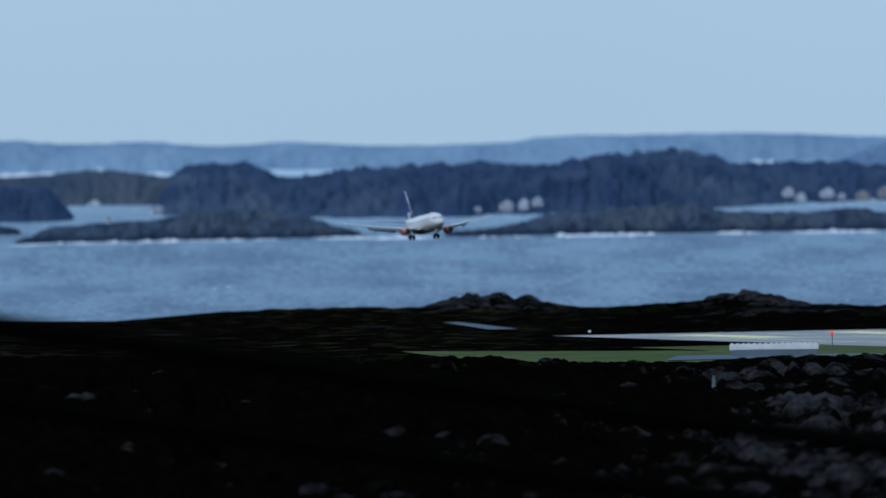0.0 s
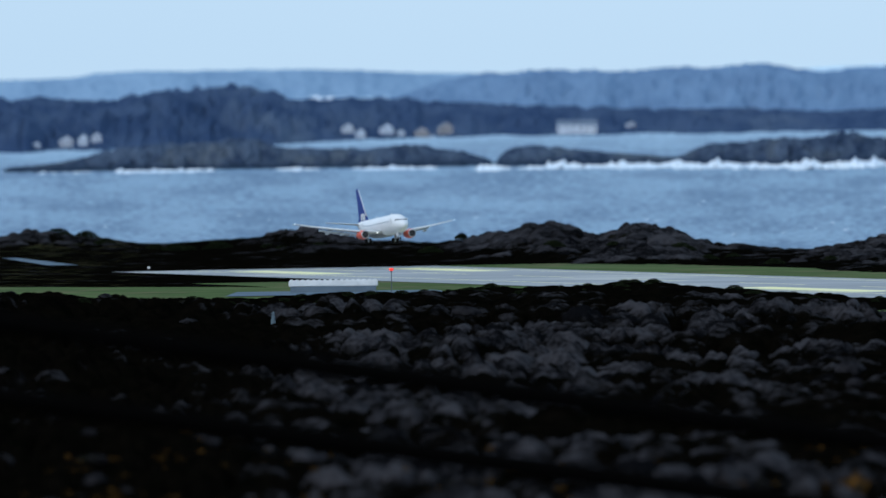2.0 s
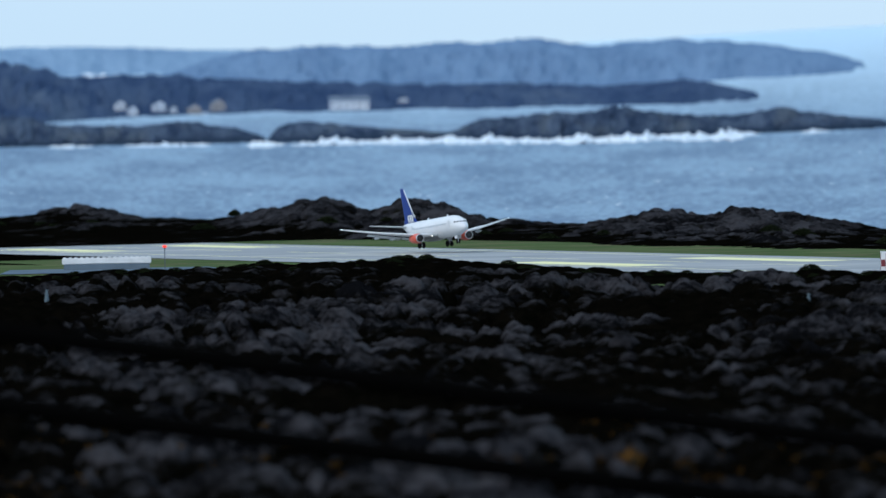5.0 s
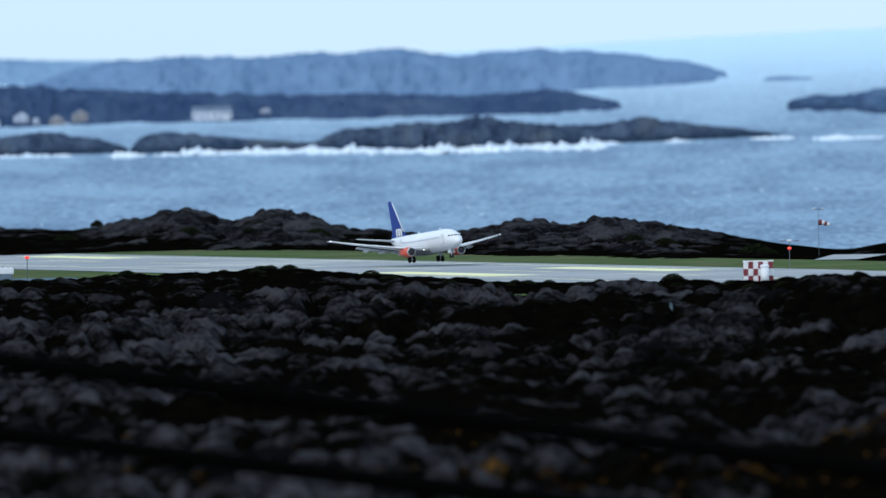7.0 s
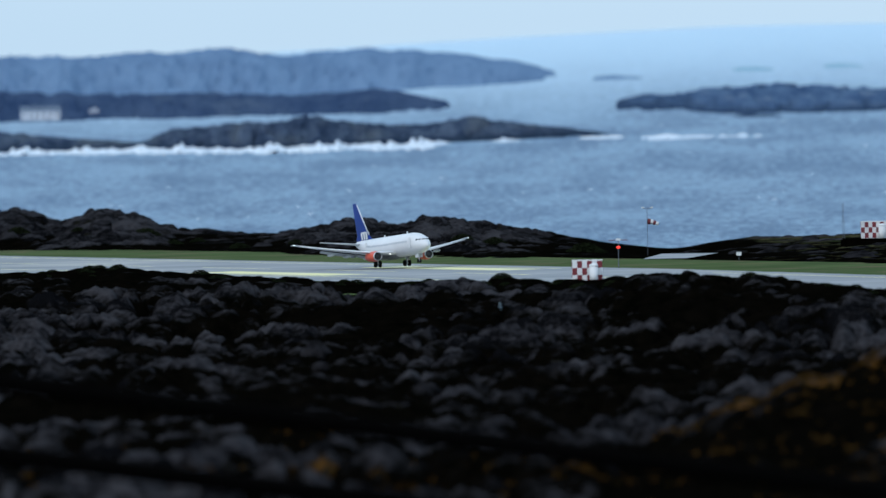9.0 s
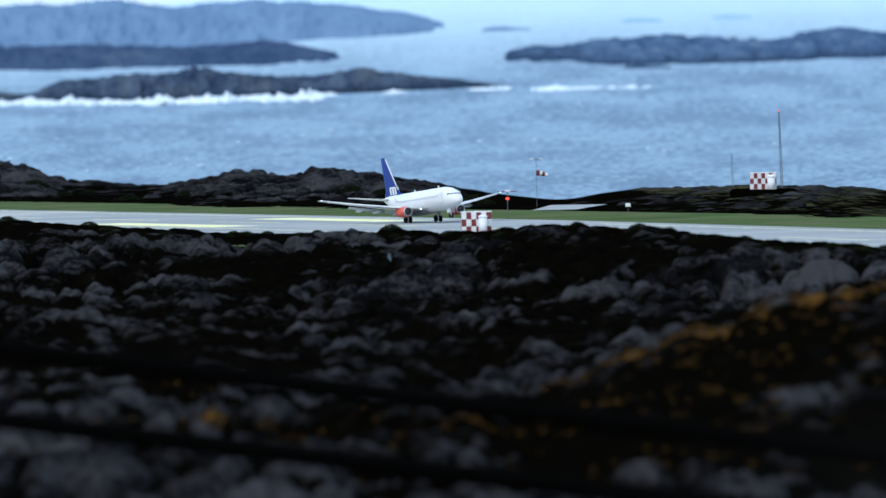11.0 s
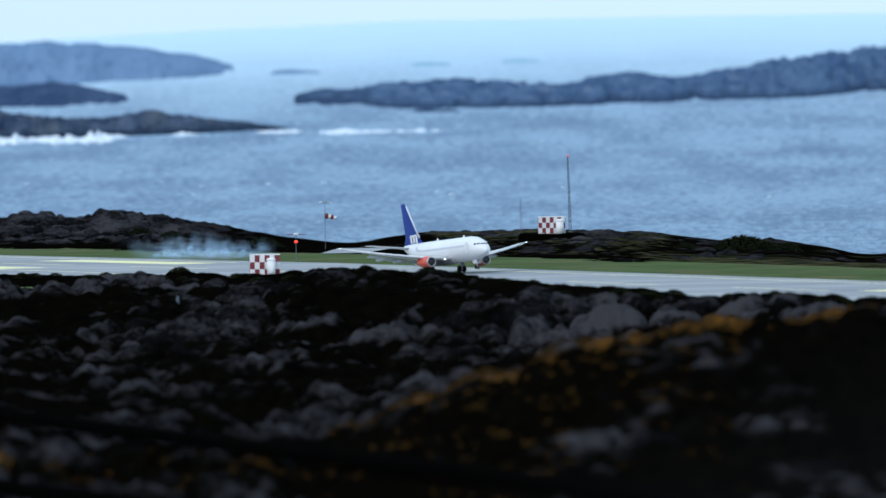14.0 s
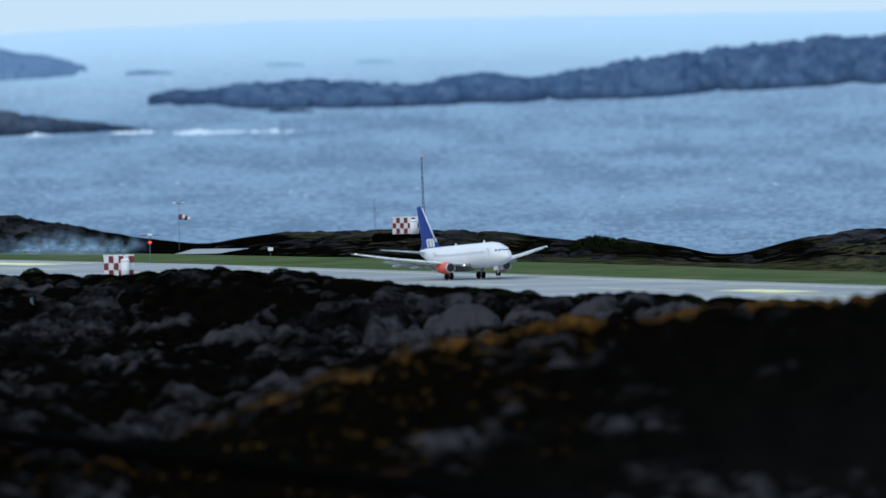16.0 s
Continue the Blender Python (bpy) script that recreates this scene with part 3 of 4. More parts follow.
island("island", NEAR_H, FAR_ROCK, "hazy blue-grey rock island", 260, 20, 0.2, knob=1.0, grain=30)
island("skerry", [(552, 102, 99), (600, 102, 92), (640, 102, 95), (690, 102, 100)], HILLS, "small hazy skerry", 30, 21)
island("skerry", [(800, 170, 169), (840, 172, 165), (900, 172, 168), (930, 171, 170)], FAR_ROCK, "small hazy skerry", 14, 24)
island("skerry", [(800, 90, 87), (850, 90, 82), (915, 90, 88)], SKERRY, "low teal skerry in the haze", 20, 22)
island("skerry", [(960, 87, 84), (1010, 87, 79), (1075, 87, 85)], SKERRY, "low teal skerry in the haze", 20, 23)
surf(NEAR_A, 31, 0.6, 1.25)
surf([(-1650, 212, 0), (-1200, 213, 0)], 37, 0.8, 1.15)
surf(NEAR_B, 32, 0.9, 1.2)
surf([(-600, 213, 0), (300, 212, 0)], 33, 1.6, 0.9)
surf(NEAR_C, 34, 1.2)
surf([(650, 204, 0), (930, 203, 0)], 38, 0.9, 1.3, 0.55)
surf(NEAR_H, 35, 0.12, 0.8)
surf([(-2240, 96, 0), (-1900, 94, 0)], 39, 1.4, 1.6)
surf([(-930, 90, 0), (-760, 90, 0)], 36, 1.8, 1.1)


def whitecaps():
    rng = random.Random(5)
    verts, faces = [], []
    for _ in range(120):
        u, v = rng.uniform(-2300, 2300), rng.uniform(150, 345)
        d = float(sea_distance(v, u))
        w, l = rng.uniform(0.15, 0.45), rng.uniform(0.5, 1.6) * (1 + rng.random() ** 3)
        x, y = polar(u, d)
        z = float(sea_height(d, u))
        n = len(verts)
        for k in range(8):
            a = k * math.pi / 4
            r = rng.uniform(0.5, 1)
            verts.append((x + l * 0.5 * r * math.cos(a), y + 3 * w * r * math.sin(a), z + 0.12 + (0.2 if 0 < k < 4 else 0)))
        verts.append((x, y, z + 0.45 * w))
        faces += [(n + k, n + (k + 1) % 8, n + 8) for k in range(8)]
    ob = new("whitecaps", mesh_of("whitecaps", verts, faces, FOAM))
    tagged(ob, "scattered small whitecaps on the sea", "whitecaps", kind="stuff")


whitecaps()


def strip(name, s0, s1, q0, q1, z, mat, label, category, n=60):
    S, Q = np.meshgrid(np.linspace(s0, s1, n), np.linspace(0, 1, 14), indexing="ij")
    Q = q0 + (q1 - q0) * Q
    edge = 5 * fbm(S / 22, Q * 0, 91, 4) if category == "grass" else 0
    Q = Q + edge
    X, Y = ALONG.x * S + ACROSS.x * (OFFSET + Q), ALONG.y * S + ACROSS.y * (OFFSET + Q)
    return tagged(sheet(name, X, Y, field_z(S) + z, mat), label, category, kind="structure")


def patch(name, corners, z, mat, label, category):
    """A flat patch of the airfield between four corners (bearing, distance)."""
    A, B = np.meshgrid(np.linspace(0, 1, 40), np.linspace(0, 1, 16), indexing="ij")
    (u0, d0), (u1, d1), (u2, d2), (u3, d3) = corners
    U = (u0 * (1 - A) + u1 * A) * (1 - B) + (u3 * (1 - A) + u2 * A) * B
    D = (d0 * (1 - A) + d1 * A) * (1 - B) + (d3 * (1 - A) + d2 * A) * B
    if category == "grass":
        D = D + 8 * fbm(U / 40, B, 92, 3)
    X, Y = polar(U, D)
    return tagged(sheet(name, X, Y, field_z(X * ALONG.x + Y * ALONG.y) + z, mat), label, category, kind="structure")


strip("grass_verge", -1840, -1000, 16, 60, 0.16, GRASS, "green mown grass beyond the runway", "grass", 160)
patch("grass_verge", [(-1500, 1800), (-880, 1760), (-960, 1650), (-1330, 1660)], 0.2, GRASS, "green mown grass before the runway", "grass")
strip("grass_verge", -1700, -1300, -84, -49, 0.14, GRASS, "green mown grass before the runway", "grass", 120)
patch("grass_verge", [(-700, 1700), (-200, 1690), (-200, 1655), (-640, 1660)], 0.2, GRASS, "green mown grass before the runway", "grass")
runway = strip("runway", -1835, -950, -50, 20, 0.24, CONCRETE, "pale grey worn concrete runway", "runway", 200)
patch("apron", [(-1010, 1712), (-660, 1712), (-620, 1680), (-1030, 1674)], 0.34, APRON, "blue-grey asphalt apron", "pavement")
patch("taxiway", [(-1425, 2150), (-1398, 2150), (-1290, 2040), (-1345, 2040)], 0.3, APRON, "blue-grey asphalt taxiway", "pavement")
patch("taxiway", [(690, 1788), (790, 1784), (735, 1738), (655, 1738)], 0.3, CONCRETE, "pale concrete taxiway spur through the grass", "pavement")


def marking(s, q, length, width):
    S, Q = np.meshgrid(np.linspace(s, s + length, 12), np.linspace(q, q + width, 4), indexing="ij")
    X, Y = ALONG.x * S + ACROSS.x * (OFFSET + Q), ALONG.y * S + ACROSS.y * (OFFSET + Q)
    ob = sheet("marking", X, Y, field_z(S) + 0.26, PAINT)
    ob.parent = runway


for s0, ln in ((-1815, 50), (-1562, 58)):
    for q0 in (-33, 0):
        marking(s0, q0, ln, 9)
marking(-1247, -9, 20, 8)
for k in range(16):
    marking(-1820 + k * 54, -12.4, 30, 0.9)
for q0, ln in ((-36, 380), (12, 860)):
    marking(-1825, q0, ln, 0.9)


# ---- parts ----
def part(name, bm, mat, parent, label="", smooth=False):
    me = bpy.data.meshes.new(name)
    bmesh.ops.recalc_face_normals(bm, faces=bm.faces)
    bm.to_mesh(me)
    bm.free()
    me.materials.append(mat)
    if smooth:
        me.polygons.foreach_set("use_smooth", [True] * len(me.polygons))
    ob = new(name, me)
    ob.parent = parent
    if label:
        tagged(ob, label)
    return ob


def shared(name, me, parent, m=None):
    ob = new(name, me)
    ob.parent = parent
    if m:
        ob.matrix_basis = m
    return ob


def box(size, at=(0, 0, 0), bevel=0.0, turn=None):
    bm = bmesh.new()
    bmesh.ops.create_cube(bm, size=1, matrix=Matrix.Diagonal((*size, 1)))
    if bevel:
        bmesh.ops.bevel(bm, geom=bm.edges[:], offset=bevel, segments=2, affect="EDGES")
    bmesh.ops.transform(bm, matrix=Matrix.Translation(at) @ (turn or Matrix()), verts=bm.verts)
    return bm


def rod(a, b, r0, r1=None, seg=10):
    a, b = Vector(a), Vector(b)
    bm = bmesh.new()
    m = Matrix.Translation((a + b) / 2) @ (b - a).to_track_quat("Z", "Y").to_matrix().to_4x4()
    bmesh.ops.create_cone(bm, segments=seg, radius1=r0, radius2=r0 if r1 is None else r1, depth=(b - a).length, cap_ends=True, matrix=m)
    return bm


def loft(rings, close=True):
    """Skin a row of equal rings of points."""
    bm = bmesh.new()
    rows = [[bm.verts.new(p) for p in ring] for ring in rings]
    n = len(rings[0])
    for a, b in zip(rows, rows[1:]):
        for i in range(n):
            bm.faces.new((a[i], a[(i + 1) % n], b[(i + 1) % n], b[i]))
    if close:
        bm.faces.new(rows[0][::-1])
        bm.faces.new(rows[-1])
    return bm


def oval(x, zc, rw, rh, n=28, flat=0.0):
    return [(x, rw * math.sin(2 * math.pi * i / n), zc + rh * math.cos(2 * math.pi * i / n) * (1 - flat * (math.cos(2 * math.pi * i / n) < 0))) for i in range(n)]


# ---- the airliner; x forward, y to its left; its origin lies between the main wheels on the ground ----
plane = new("airliner")
tagged(plane, "white twin-engine airliner with blue fin and orange engines, landing", "airliner")
HULL = [(15.25, 2.9, 0.06, 0.06), (15.0, 2.92, 0.45, 0.42), (14.4, 3.0, 0.88, 0.82), (13.5, 3.14, 1.3, 1.22), (12.4, 3.3, 1.62, 1.62), (11.2, 3.4, 1.8, 1.88), (9.6, 3.44, 1.88, 2.0), (4, 3.44, 1.88, 2.0), (-1, 3.44, 1.88, 2.0), (-5, 3.5, 1.87, 1.95), (-7.5, 3.72, 1.68, 1.72), (-10, 4.1, 1.3, 1.36), (-12.4, 4.5, 0.82, 0.92), (-14.2, 4.8, 0.42, 0.5), (-14.9, 4.92, 0.18, 0.22)]


def hull_ring(x):
    xs = [r[0] for r in HULL][::-1]
    return [float(np.interp(x, xs, [r[k] for r in HULL][::-1])) for k in (1, 2, 3)]


fuselage = part("fuselage", loft([oval(x, z, a, b) for x, z, a, b in HULL]), P_WHITE, plane, "glossy white fuselage", True)
part("belly_fairing", loft([oval(x, z, a, b, 20) for x, z, a, b in ((5.2, 2.3, 0.4, 0.3), (3.8, 2.1, 1.7, 0.75), (1, 2.05, 2.0, 0.85), (-3, 2.1, 1.9, 0.8), (-5.2, 2.4, 0.6, 0.35))]), P_BELLY, plane, "belly fairing, its grey darkened for the shade beneath", True)


def nose_at(y, z):
    """The station at which the nose is just as wide as y at the height z."""
    for k in range(400):
        x = 15.2 - k * 0.01
        zc, rw, rh = hull_ring(x)
        if abs(z - zc) < rh and rw * math.sqrt(1 - ((z - zc) / rh) ** 2) >= abs(y):
            return x
    return 11.2


for y, turn, wide in ((0.27, 14, 0.5), (0.78, 38, 0.52), (1.16, 62, 0.46)):
    for side in (-1, 1):
        x = nose_at(y, 3.98)
        part("cockpit_window", box((0.07, wide, 0.34), (x - 0.02, side * y, 3.98), 0.025, Matrix.Rotation(radians(side * turn), 4, "Z") @ Matrix.Rotation(radians(-36 + turn * 0.3), 4, "Y")), P_GLASS, plane, "dark cockpit window")
pane_bm = box((0.26, 0.06, 0.36), (0, 0, 0), 0.05)
pane_me = bpy.data.meshes.new("cabin_window")
pane_bm.to_mesh(pane_me)
pane_bm.free()
pane_me.materials.append(P_PORT)
for side in (-1, 1):
    for k in range(34):
        x = 10.2 - k * 0.51
        zc, rw, rh = hull_ring(x)
        shared("cabin_window", pane_me, fuselage, pose(x, side * (rw * 0.985 + 0.005), zc + 0.45, side * 14))
    for x in (11.3, -7.0):
        zc, rw, rh = hull_ring(x)
        part("cabin_door", box((0.85, 0.05, 1.75), (x, side * (rw * 0.985), zc + 0.2), 0.02), P_WHITE, plane, "white cabin door")


def wing_section(x_le, y, z, chord, thick, n=12):
    """A closed aerofoil ring at the span position y."""
    pts = []
    for i in range(n):
        f = i / n * 2
        up = f < 1
        c = f if up else 2 - f
        c = c * c * (3 - 2 * c)
        t = thick * chord * 2.6 * (math.sqrt(max(c, 0)) - c) * (0.62 if up else -0.42)
        pts.append((x_le - c * chord, y, z + t))
    return pts


def surface(name, stations, mat, parent, label="", upright=False):
    rings = []
    for x, y, z, chord, thick in stations:
        ring = wing_section(x, 0, 0, chord, thick)
        rings.append([(px, pz + y, z) if upright else (px, y, z + pz) for px, _, pz in ring])
    return part(name, loft(rings), mat, parent, label, True)


for side in (-1, 1):
    wing = surface("wing", [(5.2, side * 1.5, 2.15, 7.9, 0.13), (2.6, side * 5.6, 2.62, 5.0, 0.12), (-0.9, side * 11.5, 3.65, 3.1, 0.11), (-4.1, side * 17.0, 4.75, 1.6, 0.10), (-4.5, side * 17.15, 4.78, 1.0, 0.06)], P_WHITE, plane, "swept pale wing")
    surface("slat", [(3.1, side * 5.7, 2.48, 0.75, 0.3), (-0.35, side * 11.5, 3.52, 0.6, 0.3), (-3.3, side * 16.2, 4.46, 0.45, 0.3)], P_WHITE, wing, "lowered leading-edge slat")
    for y0, y1, xa, xb, za, zb in ((2.0, 5.5, -2.4, -2.4, 2.0, 2.42), (5.7, 11.8, -2.4, -4.1, 2.45, 3.5)):
        ring0, ring1 = wing_section(0, 0, 0, 1.5, 0.12), wing_section(0, 0, 0, 1.0, 0.12)
        tilt = Matrix.Rotation(radians(-17), 3, "Y")
        rings = [[tuple(tilt @ Vector((px, 0, pz)) + Vector((x, side * y, z))) for px, _, pz in r] for r, x, y, z in ((ring0, xa, y0, za), (ring1, xb, y1, zb))]
        part("flap", loft(rings), P_GREY, wing, "extended grey flap", True)
    for y, x, z in ((3.9, -2.2, 1.75), (7.6, -2.6, 2.25), (10.4, -3.4, 2.65)):
        part("flap_fairing", loft([oval(x + dx, z, r * 0.8, r, 10) for dx, r in ((1.7, 0.04), (0.9, 0.2), (0, 0.25), (-0.9, 0.18), (-1.5, 0.03))]), P_GREY, wing, "", True).location = (0, side * y, 0)
    part("tip_light", box((0.3, 0.12, 0.12), (-4.05, side * 17.1, 4.77), 0.03), NAV, wing, "white wing-tip light")
    part("landing_light", rod((4.35, side * 2.35, 2.1), (4.43, side * 2.35, 2.1), 0.1), LANDING, wing, "bright landing light")
    engine = part("engine", loft([oval(x, z, r, r, 26, 0.06) for x, z, r in ((4.75, 1.72, 0.88), (4.4, 1.72, 1.0), (3.6, 1.72, 1.1), (2.5, 1.74, 1.1), (1.2, 1.78, 0.98), (0.5, 1.82, 0.82))], False), P_ORANGE, plane, "orange-red engine nacelle", True)
    engine.location = (0.5, side * 5.0, 0.24)
    engine.scale = (0.9, 0.9, 0.88)
    part("intake_lip", loft([oval(x, 1.72, r, r, 26, 0.06) for x, r in ((4.6, 0.94), (4.8, 0.87), (4.86, 0.82), (4.82, 0.78), (4.5, 0.75))], False), P_LIP, engine, "bare metal intake lip", True)
    part("intake", loft([oval(x, 1.72, r, r, 26, 0.06) for x, r in ((4.6, 0.77), (3.9, 0.74), (3.85, 0.1))], True), P_DARK, engine, "dark intake duct", True)
    part("fan", rod((3.88, 0, 1.72), (4.3, 0, 1.72), 0.3, 0.02, 16), P_GREY, engine, "grey fan spinner")
    part("exhaust", loft([oval(x, z, r, r, 20) for x, z, r in ((0.9, 1.8, 0.6), (0.2, 1.84, 0.52), (-0.5, 1.86, 0.36), (-0.9, 1.88, 0.12))]), P_DARK, engine, "dark exhaust cone", True)
    part("pylon", box((3.0, 0.34, 0.5), (1.6, 0, 2.55), 0.12, Matrix.Rotation(radians(-6), 4, "Y")), P_WHITE, engine)
    surface("tailplane", [(-10.8, side * 0.5, 4.7, 3.4, 0.1), (-13.9, side * 7.1, 5.5, 1.3, 0.09)], P_WHITE, plane, "pale tailplane")
    gear = part("main_gear", rod((0, side * 2.86, 2.2), (0, side * 2.86, 0.57), 0.16), P_LIP, plane, "main undercarriage leg")
    part("axle", rod((0, side * 2.3, 0.57), (0, side * 3.42, 0.57), 0.1), P_LIP, gear)
    part("gear_door", box((1.0, 0.06, 1.2), (0, side * 3.12, 1.6), 0.02), P_WHITE, gear)
    for off in (-0.43, 0.43):
        y = side * 2.86 + off
        wheel = part("wheel", loft([[(r * math.sin(2 * math.pi * i / 24), y + dy, 0.57 + r * math.cos(2 * math.pi * i / 24)) for i in range(24)] for dy, r in ((-0.2, 0.42), (-0.17, 0.53), (-0.08, 0.57), (0.08, 0.57), (0.17, 0.53), (0.2, 0.42))]), P_TYRE, gear, "black tyre", True)
nose = part("nose_gear", rod((11.2, 0, 1.7), (11.2, 0, 0.34), 0.1), P_LIP, plane, "nose undercarriage leg")
part("gear_door", box((1.3, 0.05, 0.7), (11.2, 0.4, 1.3), 0.02), P_WHITE, nose)
part("gear_door", box((1.3, 0.05, 0.7), (11.2, -0.4, 1.3), 0.02), P_WHITE, nose)
for off in (-0.22, 0.22):
    part("wheel", loft([[(11.2 + r * math.sin(2 * math.pi * i / 20), off + dy, 0.35 + r * math.cos(2 * math.pi * i / 20)) for i in range(20)] for dy, r in ((-0.1, 0.26), (-0.05, 0.35), (0.05, 0.35), (0.1, 0.26))]), P_TYRE, nose, "black tyre", True)
fin = surface("fin", [(-6.2, 0, 5.2, 8.2, 0.05), (-8.0, 0, 5.6, 6.6, 0.07), (-9.1, 0, 6.3, 5.0, 0.085), (-13.5, 0, 11.9, 1.75, 0.085), (-13.9, 0, 12.2, 1.3, 0.05)], P_BLUE, plane, "deep blue fin with white leading edge", True)
surface("fin_edge", [(-9.02, 0, 6.3, 0.55, 0.5), (-13.4, 0, 11.9, 0.38, 0.5)], P_WHITE, fin, "white leading edge", True)
# the emblem: three plain slanting white bars on each side
for side in (-1, 1):
    for x, w in ((-10.0, 0.55), (-10.95, 0.62), (-11.95, 0.55)):
        part("emblem_bar", box((w, 0.05, 1.3), (x + 0.35, side * 0.26, 6.15), 0.02, Matrix.Rotation(radians(-14), 4, "Y")), P_WHITE, fin, "plain white emblem bar")
    part("emblem_bar", box((2.1, 0.05, 0.26), (-10.75, side * 0.265, 6.75), 0.02), P_WHITE, fin, "plain white emblem bar")
for x in (7.0, -2.5):
    part("antenna", box((0.5, 0.06, 0.4), (x, 0, 5.6), 0.02), P_WHITE, plane)


# ---- places of the airfield's things: bearing and distance ----
def ground_at(u, d):
    x, y = polar(u, d)
    z = land_height(np.array([x]), np.array([y]))
    return Vector((float(x), float(y), float(z[0][0])))


def facing(u):
    """Turn about z that faces a thing to the hill with the eye."""
    return -math.degrees(u / 17000)


def thing(name, at, label, category, group="", turn=0.0):
    ob = new(name)
    ob.matrix_basis = pose(*at, 0, 0, turn)
    return tagged(ob, label, category, group)


def chequered_hut(at, turn, cols, rows, cell_w, cell_h, depth, hut_at, r):
    hut = thing("chequered_hut", at, "red and white chequered equipment hut beside the airfield", "hut", "chequered huts", turn)
    w, h = cols * cell_w, rows * cell_h
    wall = part("wall", box((w, depth, h + 0.3), (0, 0, h / 2 - 0.15), 0.02), WHITE, hut)
    part("roof", box((w + 0.2, depth + 0.2, 0.12), (0, 0, h + 0.06), 0.02), WHITE, hut)
    cell = bpy.data.meshes.new("panel")
    bm = box((cell_w - 0.02, 0.05, cell_h - 0.02), (0, 0, 0), 0.008)
    bm.to_mesh(cell)
    bm.free()
    cell.materials.append(RED)
    cellw = cell.copy()
    cellw.materials[0] = WHITE
    for i in range(cols):
        for j in range(rows):
            shared("panel", cell if (i + j) % 2 else cellw, wall, pose((i + 0.5) * cell_w - w / 2, -depth / 2 - 0.03, (j + 0.5) * cell_h))
    for i in range(max(2, int(depth / cell_w))):
        for j in range(rows):
            for sgn in (-1, 1):
                shared("panel", cell if (i + j) % 2 == 0 else cellw, wall, pose(sgn * (w / 2 + 0.03), (i + 0.5) * cell_w - depth / 2, (j + 0.5) * cell_h, 0, 0, 90))
    tank = thing("antenna_dome", Vector(at) + Matrix.Rotation(radians(turn), 3, "Z") @ Vector(hut_at), "white domed antenna housing by a chequered hut", "antenna", "", turn)
    part("drum", rod((0, 0, -0.4), (0, 0, h * 0.74), r, r, 20), WHITE, tank, "", True)
    dome = bmesh.new()
    bmesh.ops.create_uvsphere(dome, u_segments=20, v_segments=10, radius=r * 1.12, matrix=Matrix.Translation((0, 0, h * 0.78)) @ Matrix.Diagonal((1, 1, 0.45, 1)))
    part("dome", dome, WHITE, tank, "", True)
    return hut


pa = ground_at(557, 1552)
pa.z = 41.8 - 457 * 1552 / 17000
chequered_hut(pa, facing(557), 6, 3, 0.8, 1.14, 2.6, (1.05, -2.2, 0), 0.68)
pb = ground_at(1066, 1800)
pb.z = 41.8 - 388 * 1800 / 17000
chequered_hut(pb, facing(1066), 7, 3, 0.71, 1.0, 2.8, (1.5, -2.3, 0), 0.72)


def ground_pad(name, at, size, mat, label):
    tagged(part(name, box((size, size, 3.0), (at.x, at.y, at.z - 1.55), 0.3), mat, None), label, "mound", kind="structure")


ground_pad("mound", pa, 9, HEATH, "low heath mound under a hut")
ground_pad("mound", pb, 12, HEATH, "low heath mound under a hut")


def lattice_mast(at, height, lean, label, leg=0.06, lit=True):
    mast = thing("lattice_mast", at, label, "mast")
    w0, w1 = 0.42, 0.2
    corners = [(-1, -1), (1, -1), (1, 1), (-1, 1)]
    for cx, cy in corners:
        part("leg", rod((cx * w0 / 2, cy * w0 / 2, -0.5), (cx * w1 / 2 - lean, cy * w1 / 2, height), leg, leg * 0.8, 6), STEEL, mast)
    n = int(height / 0.9)
    for k in range(n):
        z0, z1 = k * height / n, (k + 1) * height / n
        for i in range(4):
            a, b = corners[i], corners[(i + 1) % 4]
            wa, wb = w0 + (w1 - w0) * z0 / height, w0 + (w1 - w0) * z1 / height
            part("brace", rod((a[0] * wa / 2 - lean * z0 / height, a[1] * wa / 2, z0), (b[0] * wb / 2 - lean * z1 / height, b[1] * wb / 2, z1), leg * 0.5, None, 5), STEEL, mast)
    if not lit:
        return mast
    lamp = bmesh.new()
    bmesh.ops.create_uvsphere(lamp, u_segments=10, v_segments=6, radius=0.16, matrix=Matrix.Translation((-lean, 0, height + 0.12)))
    part("obstruction_lamp", lamp, RED_LAMP, mast, "red obstruction lamp")
    return mast


pm = ground_at(1099, 1815)
pm.z = 41.8 - 388 * 1815 / 17000
lattice_mast(pm, 14.5, 0.35, "tall grey steel lattice mast behind a hut")
ground_pad("mound", pm, 5, HEATH, "low heath mound under a mast")
pm2 = ground_at(1012, 1815)
lattice_mast(pm2, 8.2, 0.1, "short thin grey steel mast", 0.022, False)


